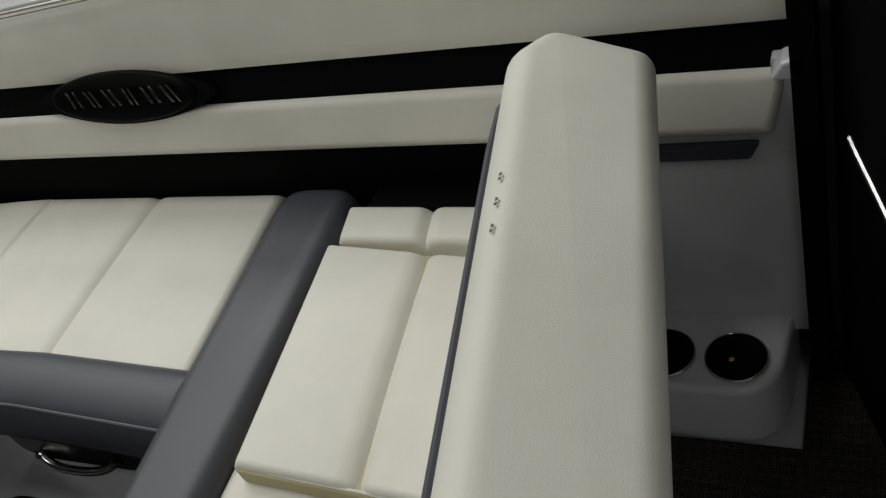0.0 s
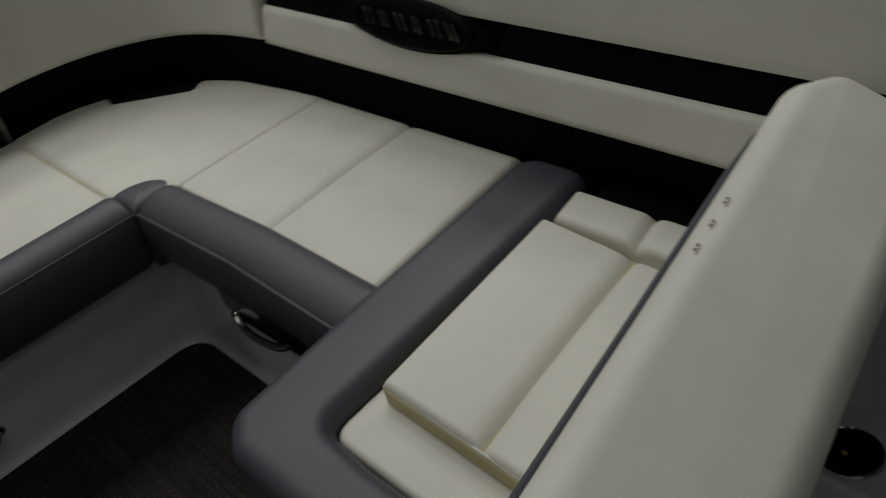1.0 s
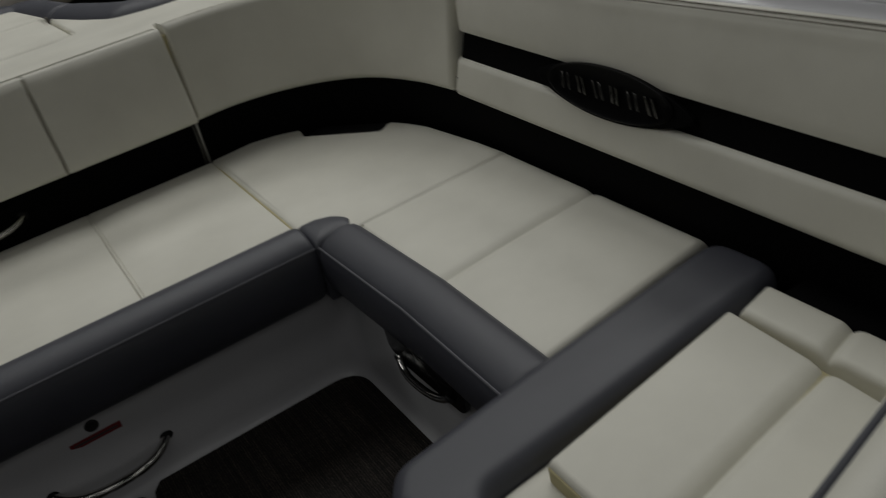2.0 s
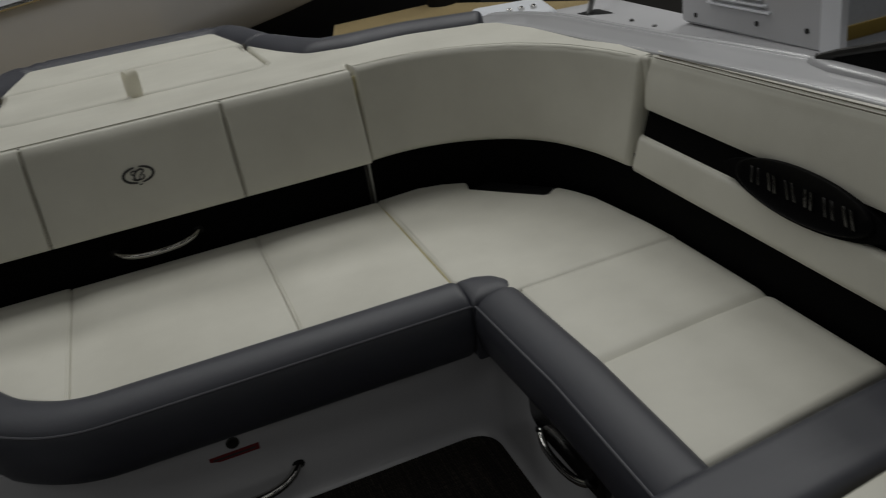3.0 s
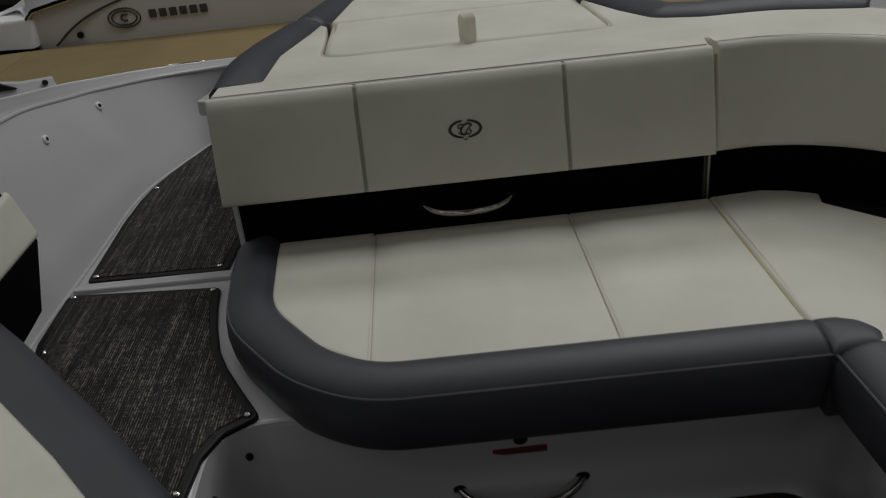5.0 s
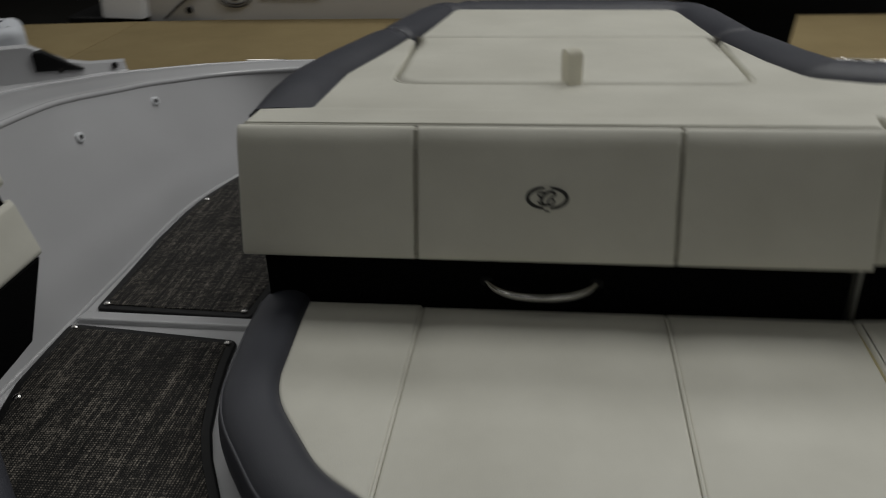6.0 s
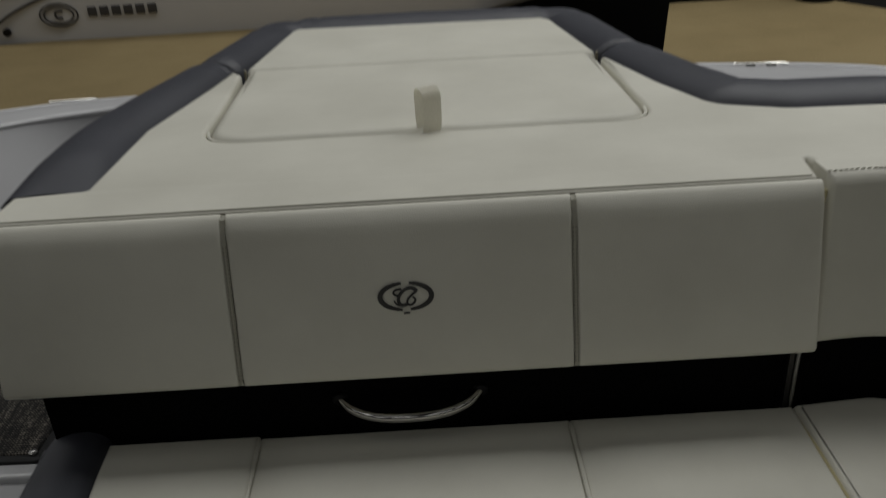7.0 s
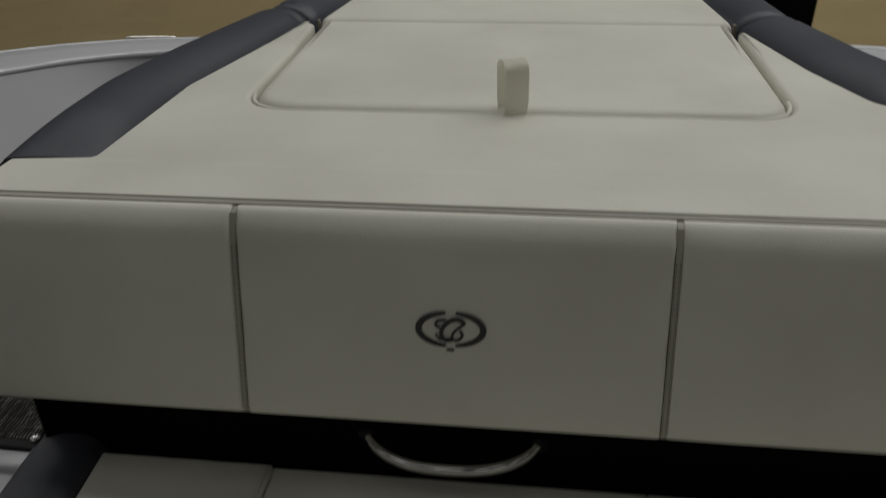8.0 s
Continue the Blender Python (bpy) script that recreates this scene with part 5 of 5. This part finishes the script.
part("panel", slab(poly_round([(0.72, -2.6), (1.3, -2.6), (1.3, -2.114), (1.07, -2.114), (0.72, -2.257)], 0.02), -0.006, 0.95, r=0.02), BLACK, bulk)
part("edge_strip", tube(STRIP, 0.0045, 8, smooth=2), STEEL, bulk, "thin bright edge strip")


# ---- the neighbouring boat astern ----
boat = thing("moored_boat", "white hulled motor boat with dark bottom lying behind the platform", "boat", (0.3, 4.5, -0.9))
STATIONS = [(-2.45, 0.370, 0.16, 3.62), (-2.42, 0.398, -0.05, 3.61), (-2.39, 0.420, -0.20, 3.60), (-2.25, 0.452, -0.20, 3.58), (-2.0, 0.505, -0.20, 3.56), (-1.8, 0.545, -0.2, 3.55), (-1.4, 0.61, -0.15, 3.55), (-0.8, 0.68, -0.05, 3.55), (-0.2, 0.74, 0.10, 3.55), (0.3, 0.79, 0.21, 3.56), (0.7, 0.83, 0.295, 3.57), (1.1, 0.87, 0.365, 3.60), (1.5, 0.91, 0.44, 3.66), (2.2, 0.98, 0.60, 3.85), (2.9, 1.06, 0.80, 4.2)]
part("hull_side", loft([[(x, y - 0.01, top), (x, y - 0.005, (2 * top + low) / 3), (x, y + 0.01, (top + 2 * low) / 3), (x, y + 0.05, low), (x, y + 0.09, low - 0.03)] for x, top, low, y in STATIONS]), HULL, boat, "white gelcoat hull side")
part("bottom", loft([[(x, y + 0.085, low - 0.02), (x, y + 0.35, low - 0.25), (x, y + 0.9, -0.75), (x, y + 1.2, -0.9)] for x, top, low, y in STATIONS]), NAVY, boat, "dark bottom paint")
part("transom", loft([[(-2.45, 3.62, 0.370), (-2.39, 3.65, -0.3)], [(-2.45, 5.9, 0.370), (-2.39, 5.85, -0.3)]]), HULL, boat)
part("rub_rail", tube([(x, y - 0.018, top) for x, top, low, y in STATIONS], 0.016, 8), CHROME, boat, "bright rub rail")
part("deck", loft([[(x, y - 0.005, top + 0.01), (x, y + 0.05, top + 0.16), (x, y + 0.35, top + 0.26), (x, y + 1.2, top + 0.30)] for x, top, low, y in STATIONS]), PALE, boat, "pale upper deck")
part("accent_line", tube([(-2.30, 3.563, 0.205), (-2.16, 3.552, 0.315), (-2.0, 3.546, 0.395), (-1.8, 3.543, 0.455), (-1.5, 3.541, 0.505), (-1.1, 3.541, 0.54)], 0.007, 6, smooth=2), BADGE, boat, "dark moulded accent line")
cover = slab(poly_round([(-2.72, 3.60), (-2.40, 3.58), (-2.38, 4.4), (-2.74, 4.4)], 0.05, 9), 0.225, 0.40, r=0.05, steps=6, crown=0.02)
for v in cover.verts:
    v.co += Vector((0.030, 0.018, 0.040)) * noise.noise(v.co * 7.0) + Vector((0.012, 0.0, 0.016)) * noise.noise(v.co * 19.0) * (v.co.z > 0.24)
part("step_cover", cover, WHITE, boat, "white crumpled cover over the swim step", smooth=30)
part("swim_step", slab(poly_round([(-2.98, 3.64), (-2.42, 3.60), (-2.40, 4.6), (-2.98, 4.5)], 0.06), 0.155, 0.205, r=0.015), RUBBER, boat, "black edged swim step")
for hx, hz in ((-2.135, 0.258), (-1.545, 0.448)):
    q = lathe([(0.020, -0.01), (0.020, 0.006), (0.012, 0.008)], (0, 0, 0), 16)
    q.transform(Matrix.Translation((hx, 3.548, hz)) @ Matrix.Rotation(radians(90), 4, "X"))
    part("outlet", q, RUBBER, boat, "dark round outlet")
for rx_, rz_ in ((0.098, 0.058), (0.076, 0.042)):
    part("crest_ring", tube([(-1.843 + rx_ * math.cos(2 * math.pi * k / 32), 3.541, 0.333 + rz_ * math.sin(2 * math.pi * k / 32)) for k in range(33)], 0.0045, 6), BADGE, boat, "dark oval crest ring")
part("crest_mark", tube([(-1.82, 3.541, 0.352), (-1.86, 3.541, 0.352), (-1.862, 3.541, 0.318), (-1.825, 3.541, 0.316)], 0.006, 6, smooth=2), BADGE, boat, "dark crest stroke")
for k in range(6):
    bx = -1.690 + 0.062 * k
    part("name_bar", box(bx, bx + 0.044, 3.537, 3.560, 0.318, 0.366, 0.002), BADGE, boat, "dark plain name bar")

post = thing("dark_post", "dark round post at the edge of the platform", "post", (2.08, 3.5, 0.2))
part("shaft", lathe([(0.10, -0.01), (0.10, 0.5), (0.10, 1.6)], (2.08, 3.5, 0.2), 20), RUBBER, post)


# ---- the neighbouring boat alongside to port ----
near = thing("neighbour_boat", "pale grey boat side with louvred vent panel and snap studs", "boat", (2.2, 0.4, -0.9))
part("deck_strip", loft([[(1.62 + 0.02 * k, 1.05 - 0.18 * k, 0.475 - 0.004 * k), (2.02, 1.05 - 0.18 * k, 0.475 + 0.0045 * k), (2.06, 1.05 - 0.18 * k, 0.50)] for k in range(-2, 9)]), GELCOAT, near, "pale deck strip")
part("vent_panel", box(2.0, 2.06, -0.06, 0.66, 0.492, 1.25, 0.012), GELCOAT, near, "pale upright vent panel")
for k in range(4):
    part("louvre", box(1.985, 2.004, 0.18 + 0.02 * k, 0.50 - 0.01 * k, 0.585 + 0.020 * k, 0.593 + 0.020 * k, 0.002), WHITE, near, "bright louvre slat")
for ly, lz in ((0.58, 0.53), (0.25, 0.545), (0.02, 0.555)):
    q = lathe([(0.009, -0.004), (0.009, 0.003), (0.005, 0.005)], (0, 0, 0), 14)
    q.transform(Matrix.Translation((2.0, ly, lz)) @ Matrix.Rotation(radians(-90), 4, "Y"))
    part("snap", q, PEWTER, near, "dark snap stud")
for ly in (0.90, 0.74, 0.42):
    part("snap", lathe([(0.009, -0.002), (0.009, 0.003), (0.005, 0.005)], (1.93, ly, 0.482), 14), PEWTER, near, "dark snap stud")
part("corner_post", box(1.972, 1.998, -0.142, -0.063, 0.45, 1.3, 0.010), WHITE, near, "bright white corner post")
part("hull_side", slab([(1.640, 1.400), (1.80, -0.385), (2.055, -0.385), (2.055, 1.400)], -1.1, 0.440, r=0.03), HULL, near, "white gelcoat hull side")
stanchion = thing("stanchion", "slim pale stanchion leaning over a dark foot", "stanchion", (1.906, 1.20, 0.46))
part("pole", tube([(1.906, 1.20, 0.30), (1.906, 1.20, 0.47), (1.985, 1.22, 0.62), (2.06, 1.24, 0.80)], 0.012, 10), STEEL, stanchion)
part("foot", slab(poly_round([(1.86, 1.08), (1.99, 1.08), (1.99, 1.26), (1.86, 1.26)], 0.03), -1.1, 0.475, r=0.02), RUBBER, stanchion, "dark foot")
screenwall = thing("display_wall", "cream display wall with an ochre band along its foot", "display wall", (4.5, 1.35, -1.1))
part("panel", box(3.0, 8.0, 1.32, 1.42, -1.1, 1.6, 0.01), PALE, screenwall)
part("foot_band", box(3.0, 8.0, 1.310, 1.324, 0.0, 0.075, 0.003), GOLD, screenwall, "ochre painted band")
locker = thing("stern_locker", "white moulded box with bright fittings on a neighbouring deck", "deck box", (1.62, 1.35, -1.1))
part("shell", slab(poly_round([(1.40, 1.18), (1.72, 1.10), (1.80, 1.42), (1.48, 1.50)], 0.05), -1.1, 0.545, r=0.03), PALE, locker)
for k in range(3):
    part("fitting", lathe([(0.012, 0.0), (0.012, 0.012), (0.006, 0.018)], (1.56 + 0.05 * k, 1.24 - 0.012 * k, 0.544), 14), CHROME, locker, "small bright fitting")

screen = thing("windscreen", "dark tinted windscreen end rising from the gunwale", "windscreen", (1.25, -1.4, 0.78))
part("glass", loft([[(1.235, -0.865, 0.800), (1.235, -1.25, 0.80), (1.235, -2.1, 0.80)], [(1.245, -0.885, 0.812), (1.262, -1.25, 0.92), (1.29, -2.1, 1.15)]]), GLOSSBLACK, screen, "dark tinted pane")
part("frame", tube([(1.233, -0.85, 0.800), (1.245, -0.89, 0.814), (1.262, -1.25, 0.922), (1.29, -2.1, 1.152)], 0.009, 8), PEWTER, screen, "slim dark frame")
part("foot", slab(poly_round([(1.205, -2.1), (1.265, -2.1), (1.262, -0.90), (1.235, -0.80), (1.208, -0.90)], [0.01, 0.01, 0.03, 0.03, 0.03]), 0.786, 0.803, r=0.008), GELCOAT, screen, "pale moulded foot")

# ---- the boat alongside to starboard ----
other = thing("neighbour_boat", "pale grey coaming of a boat alongside, with black cleat and snaps", "boat", (-1.75, 1.0, -0.9))
tipway = [(-1.37, 1.205), (-1.46, 1.145), (-1.515, 1.108), (-1.60, 1.052), (-2.2, 0.72), (-3.0, 0.40)]
part("coaming", loft([[(x, y, 0.545), (x - 0.01, y + 0.012, 0.560 + 0.115 * k), (x - 0.025, y + 0.040, 0.562 + 0.118 * k), (x - 0.035, y + 0.055, 0.54)] for (x, y), k in zip(tipway, (0.06, 0.12, 0.26, 0.78, 0.90, 0.95))]), GELCOAT, other, "pale tapered coaming")
part("deck_edge", loft([[(x + 0.03, y - 0.05, 0.40), (x + 0.03, y - 0.05, 0.536), (x + 0.01, y - 0.01, 0.545), (x, y, 0.545)] for x, y in tipway]), GELCOAT, other, "pale deck edge")
part("hull_side", slab([(x + 0.03, y - 0.05) for x, y in reversed(tipway)] + [(x - 0.036, y + 0.056) for x, y in tipway], -1.1, 0.405, r=0.02), HULL, other, "white gelcoat hull side")


def on_tip(along, up, back):
    """A spot on the tapered coaming: along it from its tip, up, and back from its face."""
    return (-1.37 - 0.832 * along - 0.555 * back, 1.205 - 0.555 * along + 0.832 * back, up)


wedge = slab(poly_round([(0.118, 0.562), (0.270, 0.575), (0.270, 0.636), (0.235, 0.634), (0.168, 0.588)], [0.004, 0.004, 0.012, 0.01, 0.01]), -0.004, 0.040, r=0.004, where=lambda u, v, w: on_tip(u, v, 0.036 - w))
bmesh.ops.recalc_face_normals(wedge, faces=wedge.faces)
part("fitting", wedge, RUBBER, other, "black wedge fitting on the coaming")
rest_pad = slab(poly_round([(0.27, 0.12), (0.60, 0.12), (0.60, 0.36), (0.27, 0.36)], 0.05), 0.56, 0.690, r=0.03, crown=0.006, where=lambda u, v, w: on_tip(u, w, v))
bmesh.ops.recalc_face_normals(rest_pad, faces=rest_pad.faces)
part("seat_cushion", rest_pad, PALE, other, "pale seat cushion behind the coaming")
for x, y, z in ((-1.400, 1.187, 0.562), (-1.535, 1.097, 0.572), (-1.690, 0.998, 0.600)):
    q = lathe([(0.010, -0.004), (0.010, 0.004), (0.006, 0.006)], (0, 0, 0), 12)
    q.transform(Matrix.Translation((x, y, z)) @ Vector((0.55, -0.83, 0.0)).to_track_quat("Z", "Y").to_matrix().to_4x4())
    part("snap", q, PEWTER, other, "dark snap stud")
